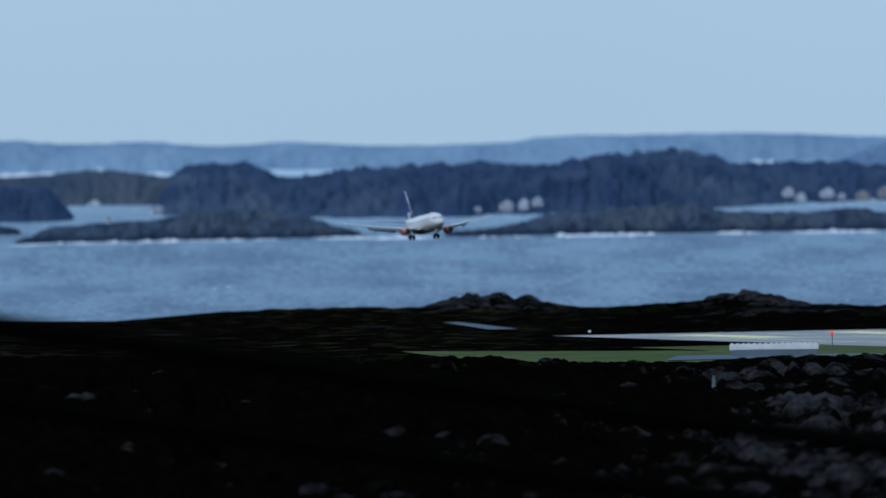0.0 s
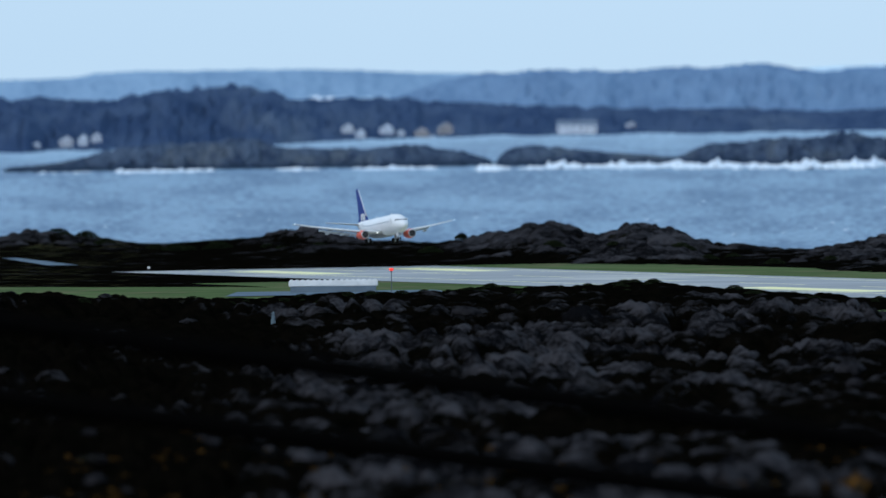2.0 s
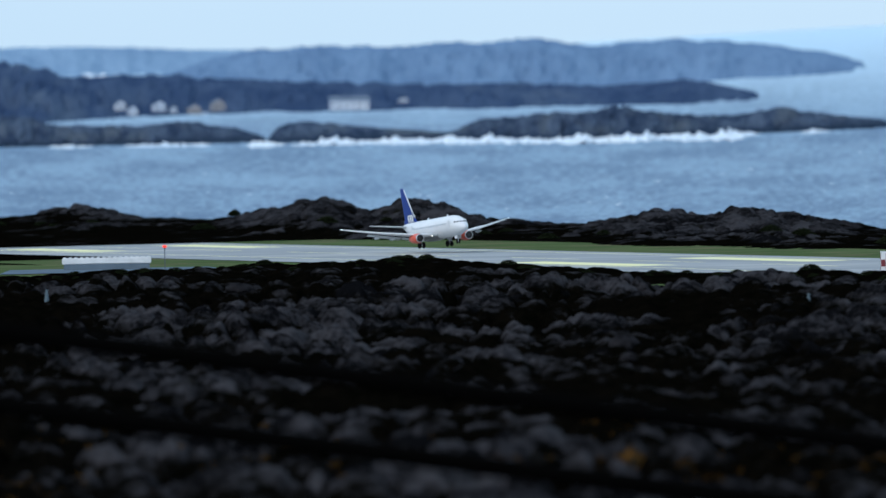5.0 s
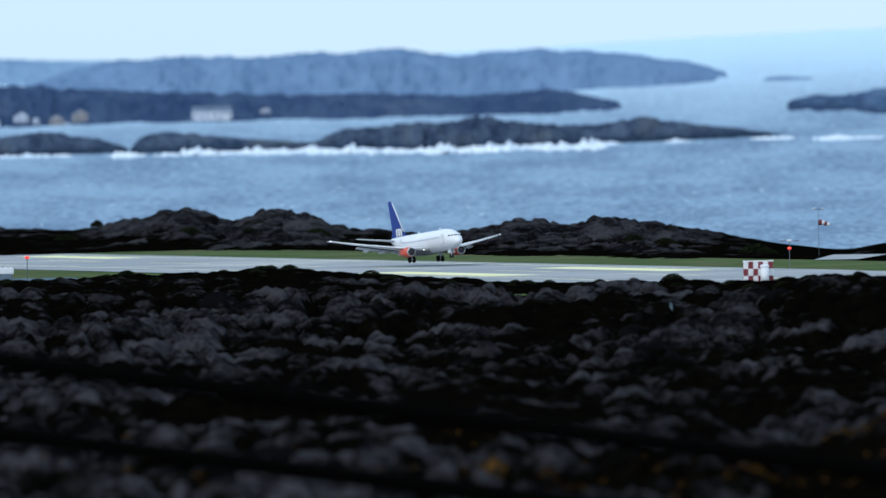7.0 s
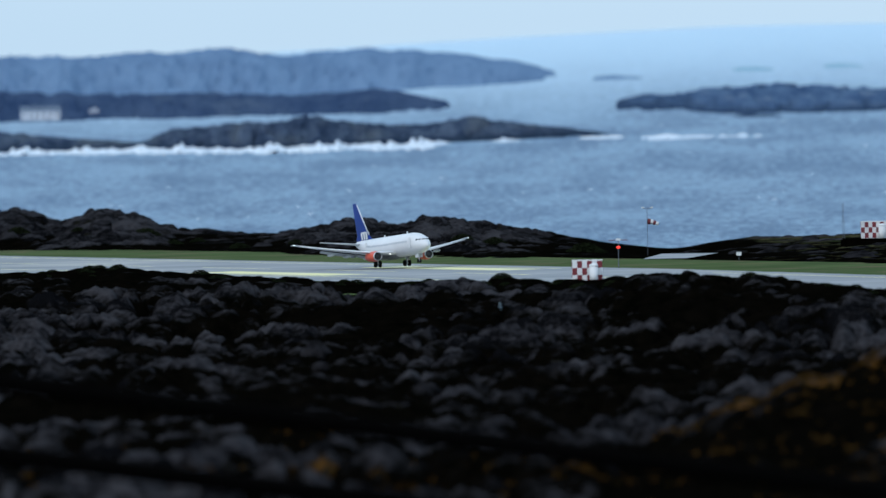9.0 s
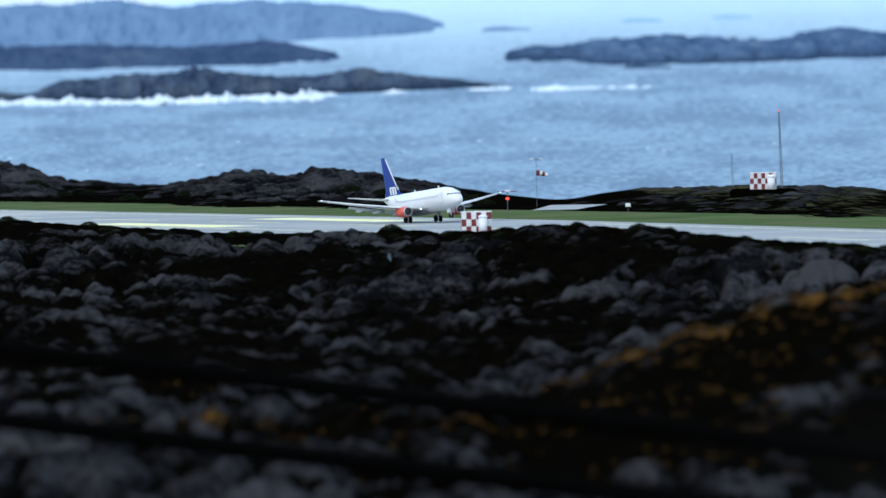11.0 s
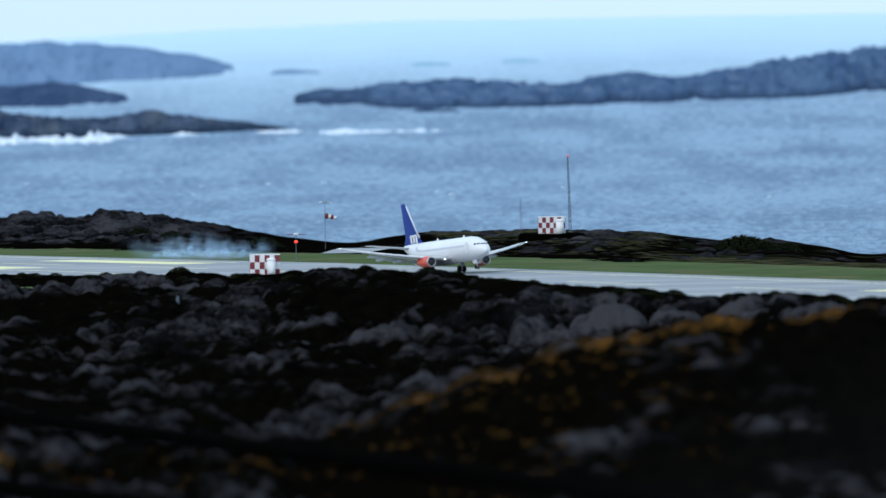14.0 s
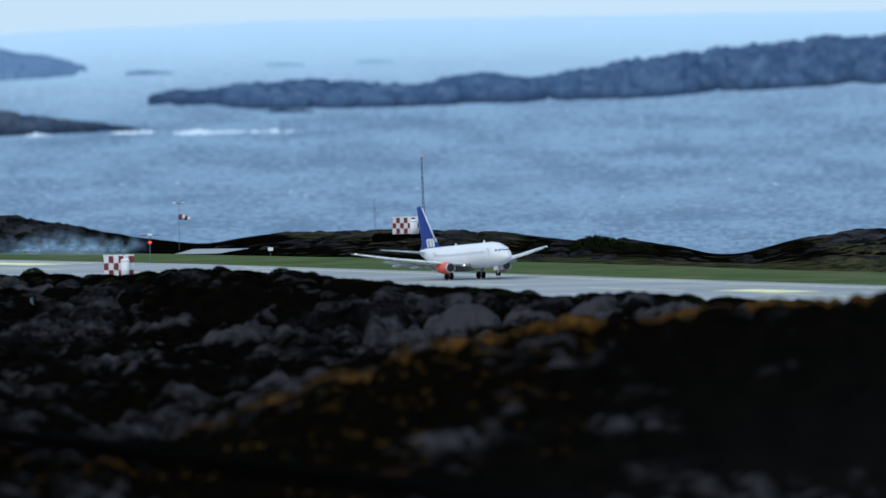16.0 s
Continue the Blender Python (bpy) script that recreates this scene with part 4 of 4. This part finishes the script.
def windsock(at):
    w = thing("windsock", at, "red and white windsock on a thin steel pole", "windsock")
    part("pole", rod((0, 0, -0.3), (0, 0, 8.9), 0.04), STEEL, w)
    part("arm", rod((-0.9, 0, 8.8), (0.9, 0, 8.8), 0.05), STEEL, w)
    for x in (-0.8, 0.8):
        part("lamp", box((0.6, 0.4, 0.25), (x, 0, 8.95), 0.06), WHITE, w, "white lamp housing")
    part("swivel", rod((0, 0, 5.9), (0, 0, 6.8), 0.1), STEEL, w)
    for k in range(4):
        x0, x1 = 0.1 + k * 0.5, 0.1 + (k + 1) * 0.5
        r0, r1 = 0.56 - k * 0.06, 0.56 - (k + 1) * 0.06
        part("cloth_band", rod((x0, 0, 6.35 - 0.05 * k - 0.02 * k * k), (x1, 0, 6.35 - 0.05 * (k + 1) - 0.02 * (k + 1) ** 2), r0, r1, 14), RED if k % 2 == 0 else WHITE, w, "red band" if k % 2 == 0 else "white band", True)


windsock(ground_at(665, 1800))


def lamp_post(at, height, arm, label):
    w = thing("lamp_post", at, label, "lamp post", "airfield lamp posts")
    part("pole", rod((0, 0, -0.3), (0, 0, height), 0.07), STEEL, w)
    if arm:
        part("arm", box((3.4, 0.12, 0.12), (0, 0, height), 0.03), RED, w, "dark red cross arm")
        part("lamp_housing", box((0.9, 0.5, 0.35), (0, 0, height + 0.1), 0.08), WHITE, w, "white lamp housing")
    z = height - (1.25 if arm else 0.0)
    bm = bmesh.new()
    bmesh.ops.create_uvsphere(bm, u_segments=12, v_segments=8, radius=0.3 if arm else 0.34, matrix=Matrix.Translation((0, 0, z)) @ Matrix.Diagonal((1.2, 0.8, 0.8, 1)))
    part("lamp_glass", bm, RED_LAMP, w, "red lamp glass", True)
    part("bracket", box((0.3, 0.3, 0.2), (0, 0, z - 0.4), 0.04), STEEL, w)


lamp_post(ground_at(613, 1662), 5.1, True, "steel post with red cross arm and red lamp")
lamp_post(ground_at(-736, 1690), 4.4, False, "steel post with a red lamp on top")


def antenna_row(u0, u1, d):
    a, b = ground_at(u0, d), ground_at(u1, d)
    mid = (a + b) / 2
    length = (b - a).length
    row = thing("antenna_row", mid, "long low white antenna array on a grey plinth", "antenna array", "", facing((u0 + u1) / 2))
    part("plinth", box((length - 0.6, 2.2, 1.8), (0, 0.2, 0.5), 0.05), APRON, row, "blue-grey concrete plinth")
    screen = part("screen", box((length, 1.2, 1.1), (0, -0.3, 1.9), 0.15), WHITE, row, "white screen")
    pod = bpy.data.meshes.new("pod")
    bm = box((0.6, 0.8, 0.22), (0, 0, 0), 0.08)
    bm.to_mesh(pod)
    bm.free()
    pod.materials.append(WHITE)
    n = 16
    for k in range(n):
        shared("pod", pod, screen, pose(-length / 2 + (k + 0.5) * length / n, -0.3, 2.5))


antenna_row(-918, -760, 1700)


def sign_board(at, w, h, label):
    s = thing("sign_board", at, label, "sign", "small airfield signs")
    part("post", rod((0, 0, -0.2), (0, 0, h), 0.05), STEEL, s)
    part("board", box((w, 0.12, w * 0.7), (0, -0.08, h), 0.02), WHITE, s)


sign_board(ground_at(826, 1700), 0.9, 1.6, "small white sign on a post in the grass")
for u, d in ((-1165, 1960),):
    sign_board(ground_at(u, d), 0.55, 0.9, "small pale marker board on a post")


def stake(at):
    s = thing("marker_stake", at, "pale blue tapering marker stake among the rocks", "marker stake", "marker stakes")
    part("cone", rod((0, 0, -0.5), (0, 0, 2.6), 0.55, 0.18, 12), PALE_BLUE, s)
    part("cap", rod((0, 0, 2.6), (0, 0, 2.75), 0.22, 0.2, 12), PALE_BLUE, s)


stake(ground_at(-946, 1480) - Vector((0, 0, 0.9)))
stake(ground_at(402, 1380) - Vector((0, 0, 1.3)))


# ---- houses across the water ----
def house(u, v, wide, high, wall_mat, label, long=False):
    d, ground = on_slope(u, v)
    x, y = polar(u, d)
    px = d / 17000
    h = thing("house", (x, y, ground), label, "house", "houses across the water", facing(u) + (12 if not long else 0))
    w, hh = wide * px, high * px
    body = hh * 0.62
    deep = w * 0.75 if not long else w * 0.35
    part("wall", box((w, deep, body), (0, 0, body / 2), 0.02), wall_mat, h)
    part("plinth", box((w * 1.04, deep * 1.04, 3), (0, 0, -1.52), 0.02), FOREST, h, "dark rock plinth")
    bm = bmesh.new()
    ov = 0.3
    pts = [bm.verts.new(p) for p in ((-w / 2 - ov, -deep / 2 - ov, body), (w / 2 + ov, -deep / 2 - ov, body), (w / 2 + ov, deep / 2 + ov, body), (-w / 2 - ov, deep / 2 + ov, body))]
    if long:
        r = [bm.verts.new((-w / 2 - ov, 0, hh)), bm.verts.new((w / 2 + ov, 0, hh))]
        for f in ((0, 1, 5, 4), (2, 3, 4, 5), (1, 2, 5), (3, 0, 4), (3, 2, 1, 0)):
            bm.faces.new([(pts + r)[i] for i in f])
    else:
        r = [bm.verts.new((0, -deep / 2 - ov, hh)), bm.verts.new((0, deep / 2 + ov, hh))]
        for f in ((0, 1, 4), (1, 2, 5, 4), (2, 3, 5), (3, 0, 4, 5), (3, 2, 1, 0)):
            bm.faces.new([(pts + r)[i] for i in f])
        gable = bmesh.new()
        g = [gable.verts.new(p) for p in ((-w / 2, -deep / 2 - ov - 0.05, body), (w / 2, -deep / 2 - ov - 0.05, body), (0, -deep / 2 - ov - 0.05, hh * 0.97), (-w / 2, -deep / 2 - ov + 0.1, body), (w / 2, -deep / 2 - ov + 0.1, body), (0, -deep / 2 - ov + 0.1, hh * 0.97))]
        for f in ((0, 1, 2), (5, 4, 3), (0, 3, 4, 1), (1, 4, 5, 2), (2, 5, 3, 0)):
            gable.faces.new([g[i] for i in f])
        part("gable", gable, wall_mat, h)
    part("roof", bm, SLATE, h, "slate roof")
    n = 6 if long else 2
    for k in range(n):
        part("window", box((w / n * 0.35, 0.1, body * 0.35), ((k + 0.5) * w / n - w / 2, -deep / 2 - 0.06, body * 0.55), 0.02), PANE, h, "dark window")
    part("chimney", box((0.4, 0.4, 0.9), (w * 0.15, 0, hh * 0.95), 0.02), SLATE, h)


for u, v, w, hgt in ((-1362, 171, 14, 10), (-1309, 167, 22, 19), (-1279, 167, 15, 20), (-1255, 163, 16, 17), (-811, 150, 18, 17), (-789, 158, 16, 17), (-742, 156, 22, 18), (-717, 159, 12, 12), (-662, 161, 10, 8), (-2039, 168, 22, 20)):
    house(u, v, w, hgt, HOUSE_WHITE, "white weatherboard house by the shore")
for u, v, w, hgt in ((-680, 159, 22, 18), (-638, 157, 24, 21)):
    house(u, v, w, hgt, HOUSE_TAN, "tan weatherboard house by the shore")
house(-405, 156, 70, 24, HOUSE_WHITE, "long white boathouse by the shore", True)
house(-1927, 168, 24, 18, HOUSE_WHITE, "white gabled house before the wood", False)
house(-310, 145, 16, 9, HOUSE_WHITE, "small white house on the slope")


def beacon(u, v):
    d = float(sea_distance(213, u)) + 62
    x, y = polar(u, d)
    b = thing("light_beacon", (x, y, 41.8 - v * d / 17000), "small white light beacon on the rock island", "beacon")
    part("tower", rod((0, 0, -6), (0, 0, 3.0), 1.35, 1.1, 14), HOUSE_WHITE, b, "", True)
    part("gallery", rod((0, 0, 3.0), (0, 0, 3.25), 1.5, 1.5, 14), HOUSE_WHITE, b)
    part("lantern", rod((0, 0, 3.25), (0, 0, 4.0), 0.6, 0.5, 12), PANE, b, "dark lantern glass")


beacon(-2014, 190)


# ---- boulders, shrubs and rusty grass on the heath ----
def boulder_mesh(seed):
    bm = bmesh.new()
    bmesh.ops.create_icosphere(bm, subdivisions=3, radius=1)
    off = Vector((seed * 7.3, seed * 3.1, 0))
    for v in bm.verts:
        n = noise.fractal(v.co * 0.9 + off, 1.0, 2.0, 4) * 0.38 + noise.cell(v.co * 1.6 + off) * 0.10
        v.co = v.co * (1 + n)
        v.co.z *= 0.62
        if v.co.z < -0.25:
            v.co.z = -0.25 + (v.co.z + 0.25) * 0.3
    me = bpy.data.meshes.new("boulder")
    bm.to_mesh(me)
    bm.free()
    me.materials.append(ROCK)
    me.polygons.foreach_set("use_smooth", [True] * len(me.polygons))
    return me


def scatter(n, seed, pick):
    rng = random.Random(seed)
    spots = [pick(rng) for _ in range(n)]
    x, y = polar(np.array([p[0] for p in spots]), np.array([p[1] for p in spots]))
    z, bare, rust, turf = land_height(x, y)
    return rng, [(float(a), float(b), float(c), float(d)) for a, b, c, d in zip(x, y, z, bare)]


BOULDERS = [boulder_mesh(k) for k in range(7)]
rng, spots = scatter(340, 11, lambda r: (lambda u: (u, 770 + (float(along_table(FRONT_DIST, u)) - 800) * r.random() ** 1.3))(r.uniform(-2200, 2200)))
for x, y, z, bare in spots:
    if math.atan2(x, y) * 17000 > 560 and math.hypot(x, y) < 1060:
        continue
    b = new("boulder", rng.choice(BOULDERS))
    size = rng.uniform(0.7, 1.3) * (1.4 if rng.random() < 0.15 else 1)
    b.matrix_basis = pose(x, y, z - 0.15 * size, rng.uniform(-12, 12), rng.uniform(-12, 12), rng.uniform(0, 360)) @ Matrix.Diagonal((size * rng.uniform(1, 1.7), size, size * rng.uniform(0.8, 1.3), 1))
    tagged(b, "grey weathered granite boulder on dark heath", "boulder", "boulders on the heath")
# crags of the shore ridge
rng, spots = scatter(230, 12, lambda r: (lambda u: (u, float(track_distance(u)) + r.uniform(215 if u < 800 else 150, 322)))(r.choice((r.uniform(-2200, 2300), r.uniform(-560, -200), r.uniform(-60, 560), r.uniform(820, 1900)))))
for x, y, z, bare in spots:
    b = new("crag", rng.choice(BOULDERS))
    size = rng.uniform(1.2, 2.9)
    b.matrix_basis = pose(x, y, z - 0.45 * size, rng.uniform(-15, 15), rng.uniform(-15, 15), rng.uniform(0, 360)) @ Matrix.Diagonal((size * rng.uniform(1, 1.9), size, size * rng.uniform(0.7, 1.1), 1))
    tagged(b, "dark grey granite crag on the shore", "rock", "crags along the shore")


def clump_mesh(name, n, seed, spread, leaf, mat, upright=0.0):
    """Many small leaf blades in a clump with an uneven outline."""
    rng = random.Random(seed)
    verts, faces = [], []
    for _ in range(n):
        a, r = rng.uniform(0, 2 * math.pi), spread * rng.random() ** 0.6
        h = (1 - (r / spread) ** 2) * rng.random() ** 0.5
        c = Vector((r * math.cos(a), r * math.sin(a), h * (1 + upright)))
        d = Vector((rng.gauss(0, 1), rng.gauss(0, 1), rng.gauss(0.4, 0.7) + upright)).normalized() * leaf
        e = d.cross(Vector((rng.gauss(0, 1), rng.gauss(0, 1), rng.gauss(0, 1)))).normalized() * leaf * 0.35
        k = len(verts)
        verts += [tuple(c - e), tuple(c + e), tuple(c + d)]
        faces.append((k, k + 1, k + 2))
    return mesh_of(name, verts, faces, mat, False)


CLUMPS = [clump_mesh("juniper", 900, s, 1.0, 0.17, SHRUB) for s in range(4)]


def shrub(at, size, label, m):
    ob = new("shrub", m)
    ob.matrix_basis = Matrix.Translation((at.x, at.y, at.z - 0.1)) @ Matrix.Diagonal((size * 1.9, size * 1.5, size, 1))
    tagged(ob, label, "shrub", "shrubs on the heath")


rng, spots = scatter(210, 13, lambda r: (lambda u: (u, float(along_table(FRONT_DIST, u)) + r.uniform(-34, 6)))(r.uniform(-1700, 2100)))
for x, y, z, bare in spots:
    shrub(Vector((x, y, z - 0.2)), rng.uniform(0.4, 1.0), "low dark juniper shrub at the airfield's edge", rng.choice(CLUMPS))
rng, spots = scatter(24, 14, lambda r: (lambda u: (u, float(track_distance(u)) + r.uniform(190, 240)))(r.uniform(-1500, 600)))
for x, y, z, bare in spots:
    shrub(Vector((x, y, z)), rng.uniform(0.8, 2.0), "low dark shrub along the shore ridge", rng.choice(CLUMPS))
for u, d, size in ((1400, 1745, 2.6), (1418, 1742, 2.3), (1384, 1748, 2.1), (1440, 1735, 1.7), (1480, 1728, 1.5), (1300, 1740, 1.2)):
    shrub(ground_at(u, d), size, "large rounded dark bush beside the grass", CLUMPS[0])


def small_tree(at, high):
    t = thing("tree", at, "small wind-bent dark tree on the shore ridge", "tree")
    limbs = [((0, 0, -0.3), (0.15, 0, high * 0.5), 0.16, 0.1), ((0.15, 0, high * 0.45), (0.7, 0.2, high * 0.85), 0.09, 0.03), ((0.12, 0, high * 0.4), (-0.5, -0.2, high * 0.8), 0.08, 0.03), ((0.15, 0, high * 0.5), (0.2, 0.1, high * 0.95), 0.08, 0.03)]
    for k, (a, b, r0, r1) in enumerate(limbs):
        part("trunk" if k == 0 else "limb", rod(a, b, r0, r1, 7), TIMBER, t)
    for k, (x, y, z, s) in enumerate(((0.7, 0.2, 0.72, 0.85), (-0.5, -0.2, 0.66, 0.8), (0.2, 0.1, 0.85, 0.8), (0.0, 0.0, 0.55, 1.0), (0.9, 0, 0.55, 0.6))):
        c = shared("crown", CLUMPS[k % 4], t, Matrix.Translation((x, y, z * high - 0.95)) @ Matrix.Diagonal((s * 1.25, s * 1.25, s * 1.1, 1)))


pt = ground_at(-613, float(track_distance(-613)) + 318)
small_tree(pt, 2.3)


def rusty_grass():
    rng, spots = scatter(9000, 15, lambda r: (lambda u: (u, 973 + r.gauss(0, 8)))(660 + 1640 * r.random()) if r.random() < 0.75 else (r.uniform(-1400, 1400), r.uniform(780, 1000)))
    verts, faces = [], []
    for x, y, z, bare in spots:
        if bare > 0.62 and rng.random() < 0.7 or fbm(np.array([x / 30]), np.array([y / 30]), 71, 3)[0] < 0.0:
            continue
        for _ in range(7):
            a, r = rng.uniform(0, 6.28), rng.uniform(0, 0.6)
            h, w = rng.uniform(0.15, 0.42), rng.uniform(0.06, 0.15)
            bx, by = x + r * math.cos(a), y + r * math.sin(a)
            k = len(verts)
            verts += [(bx - w, by, z - 0.1), (bx + w, by, z - 0.1), (bx + rng.gauss(0, 0.25), by + rng.gauss(0, 0.25), z + h)]
            faces.append((k, k + 1, k + 2))
    tagged(new("rusty_grass", mesh_of("rusty_grass", verts, faces, RUSTY, False)), "rust-brown autumn grass tufts on the knoll", "grass", kind="stuff")


rusty_grass()


# ---- cables strung across the hillside before the eye ----
def cable(v0, slope, name="power_cable"):
    d, n = 700.0, 61
    pts = []
    for k in range(n):
        u = -4200 + 8400 * k / (n - 1)
        x = d * u / 17000
        v = v0 + slope * (u + 1159) - 1.2e-6 * (u - 300) ** 2
        pts.append(Vector((x, d, 41.8 - v * d / 17000)))
    rings = [[(p.x, p.y + 0.78 * math.cos(a * math.pi / 4), p.z + 0.78 * math.sin(a * math.pi / 4)) for a in range(8)] for p in pts]
    c = part(name, loft(rings), BLACK, None, "", True)
    tagged(c, "thick black overhead cable strung across the hillside", "cable", "overhead cables")
    return pts[0], pts[-1]


ends = [cable(520, 0.142), cable(652, 0.138)]
for k in (0, 1):
    top = max(e[k].z for e in ends)
    base = land_height(np.array([ends[0][k].x]), np.array([700.0]))[0][0]
    p = thing("utility_pole", (ends[0][k].x, 700.0, float(base)), "tarred timber pole that carries the cables", "pole", "cable poles")
    part("pole", rod((0, 0, -1), (0, 0, top - float(base) + 0.6), 0.42, 0.34, 14), TIMBER, p)
    for e in ends:
        part("bracket", box((1.0, 1.0, 0.2), (0, 0, e[k].z - float(base) - 0.5), 0.02), STEEL, p)


# ---- tyre smoke at the touchdown point ----
def smoke_cloud(seed, long, high):
    """A billowing veil of smoke, folded in depth, thinning out to its rims."""
    X, K = np.meshgrid(np.linspace(-long, long, 46), np.linspace(0, 1, 18), indexing="ij")
    top = high * (0.75 + 0.9 * fbm(X / 2.6, X * 0, seed, 4))
    Z = K * top - 0.2
    Y = 3.2 * fbm(X / 3, Z / 1.6, seed + 3, 4) + 1.5 * (1 - K * K)
    body = np.clip(1 - (X / long) ** 2, 0, 1) ** 1.2 * ease(1, 0.35, K) * ease(-0.05, 0.3, K) * np.clip(1 + 1.6 * fbm(X / 2.2, Z / 1.5, seed + 5, 4), 0.1, 2)
    ob = sheet("tyre_smoke", X, Y, Z, SMOKE)
    ob.data.attributes.new("body", "FLOAT", "POINT").data.foreach_set("value", body.astype(np.float32).ravel())
    return tagged(ob, "thin blue-white tyre smoke drifting over the runway", "smoke", "puffs of tyre smoke")


PUFFS = [smoke_cloud(20 + k, 7.0 + k % 2 * 2, 4.6 + k % 3) for k in range(5)]


# ---- what moves ----
def fly(s, z, bank, crab, pitch):
    p = ALONG * s + ACROSS * OFFSET
    return pose(p.x, p.y, max(z - 0.25, float(field_z(s)) + 0.26), 0, 0, math.degrees(math.atan2(ALONG.y, ALONG.x)) - crab) @ pose(0, 0, 0, 0, -pitch, 0) @ pose(0, 0, 0, bank, 0, 0)


def motions():
    walk(plane, [(t, fly(s, z, b, c, p + (1.3 if t < 10 else 2.5))) for t, s, z, b, c, p in (
        (0, -2059.7, 14.39, 2.5, 3.8, 3),
        (0.5, -2001.5, 11.69, -0.1, 4, 3),
        (1, -1937.9, 8.45, -0.4, 4, 3),
        (1.5, -1878.1, 5.33, -0.6, 4, 3),
        (2, -1812.4, 2.58, 0.7, 3, 3.5),
        (2.5, -1752.3, 0.65, 2.5, 2, 3.5),
        (3, -1727.5, -0.09, 4.2, 1.5, 3.5),
        (3.5, -1712.9, -0.30, 3.8, 1.1, 3.5),
        (6, -1637.4, -0.52, 1.5, 0, 3.5),
        (6.5, -1623.0, -0.49, 1, -0.5, 3.5),
        (7, -1607.6, -0.42, 0.7, -0.8, 3.5),
        (7.5, -1593.0, -0.36, 0.6, -0.8, 3.5),
        (8, -1577.3, -0.48, 0.6, -0.6, 3.5),
        (8.5, -1562.5, -0.37, 0.6, -0.5, 3.5),
        (9, -1547.3, -0.41, 0.8, -0.4, 3.2),
        (11.5, -1474.1, -0.49, 1, 0, 2.5),
        (12, -1458.9, -0.44, 1.2, 0, 2.5),
        (12.5, -1444.6, -0.18, 1.2, 0, 2.5),
        (13, -1429.7, -0.40, 1, 0, 2.3),
        (13.5, -1414.8, -0.37, 0.8, 0, 2),
        (14, -1399.9, -0.30, 0.5, 0, 1.8),
        (14.5, -1385.7, -0.13, 0.2, 0, 1.6),
        (15, -1370.9, -0.05, 0.3, 0, 1.4),
        (15.5, -1357.1, -0.08, 0.6, 0, 1.2),
        (16, -1342.3, 0.06, 0.6, 0, 1))])
    for k, puff in enumerate(PUFFS):
        rows = []
        off = (-11, -5, 0, 5, 10)[k]
        for t, s, q, up in ((0, -1508 + off, 0, -14), (10.2, -1508 + off, 0, -14), (11.2, -1500 + off * 0.5, 0, -1.8), (12.5, -1508 + off, 5 + k, -0.1), (14.0, -1522 + off, 12 + k, 0.7), (16, -1540 + off * 1.3, 23 + k, 1.2)):
            p = runway_point(s, q, up)
            rows.append((t, pose(p.x, p.y, p.z, 0, 0, 0)))
        walk(puff, rows)


motions()
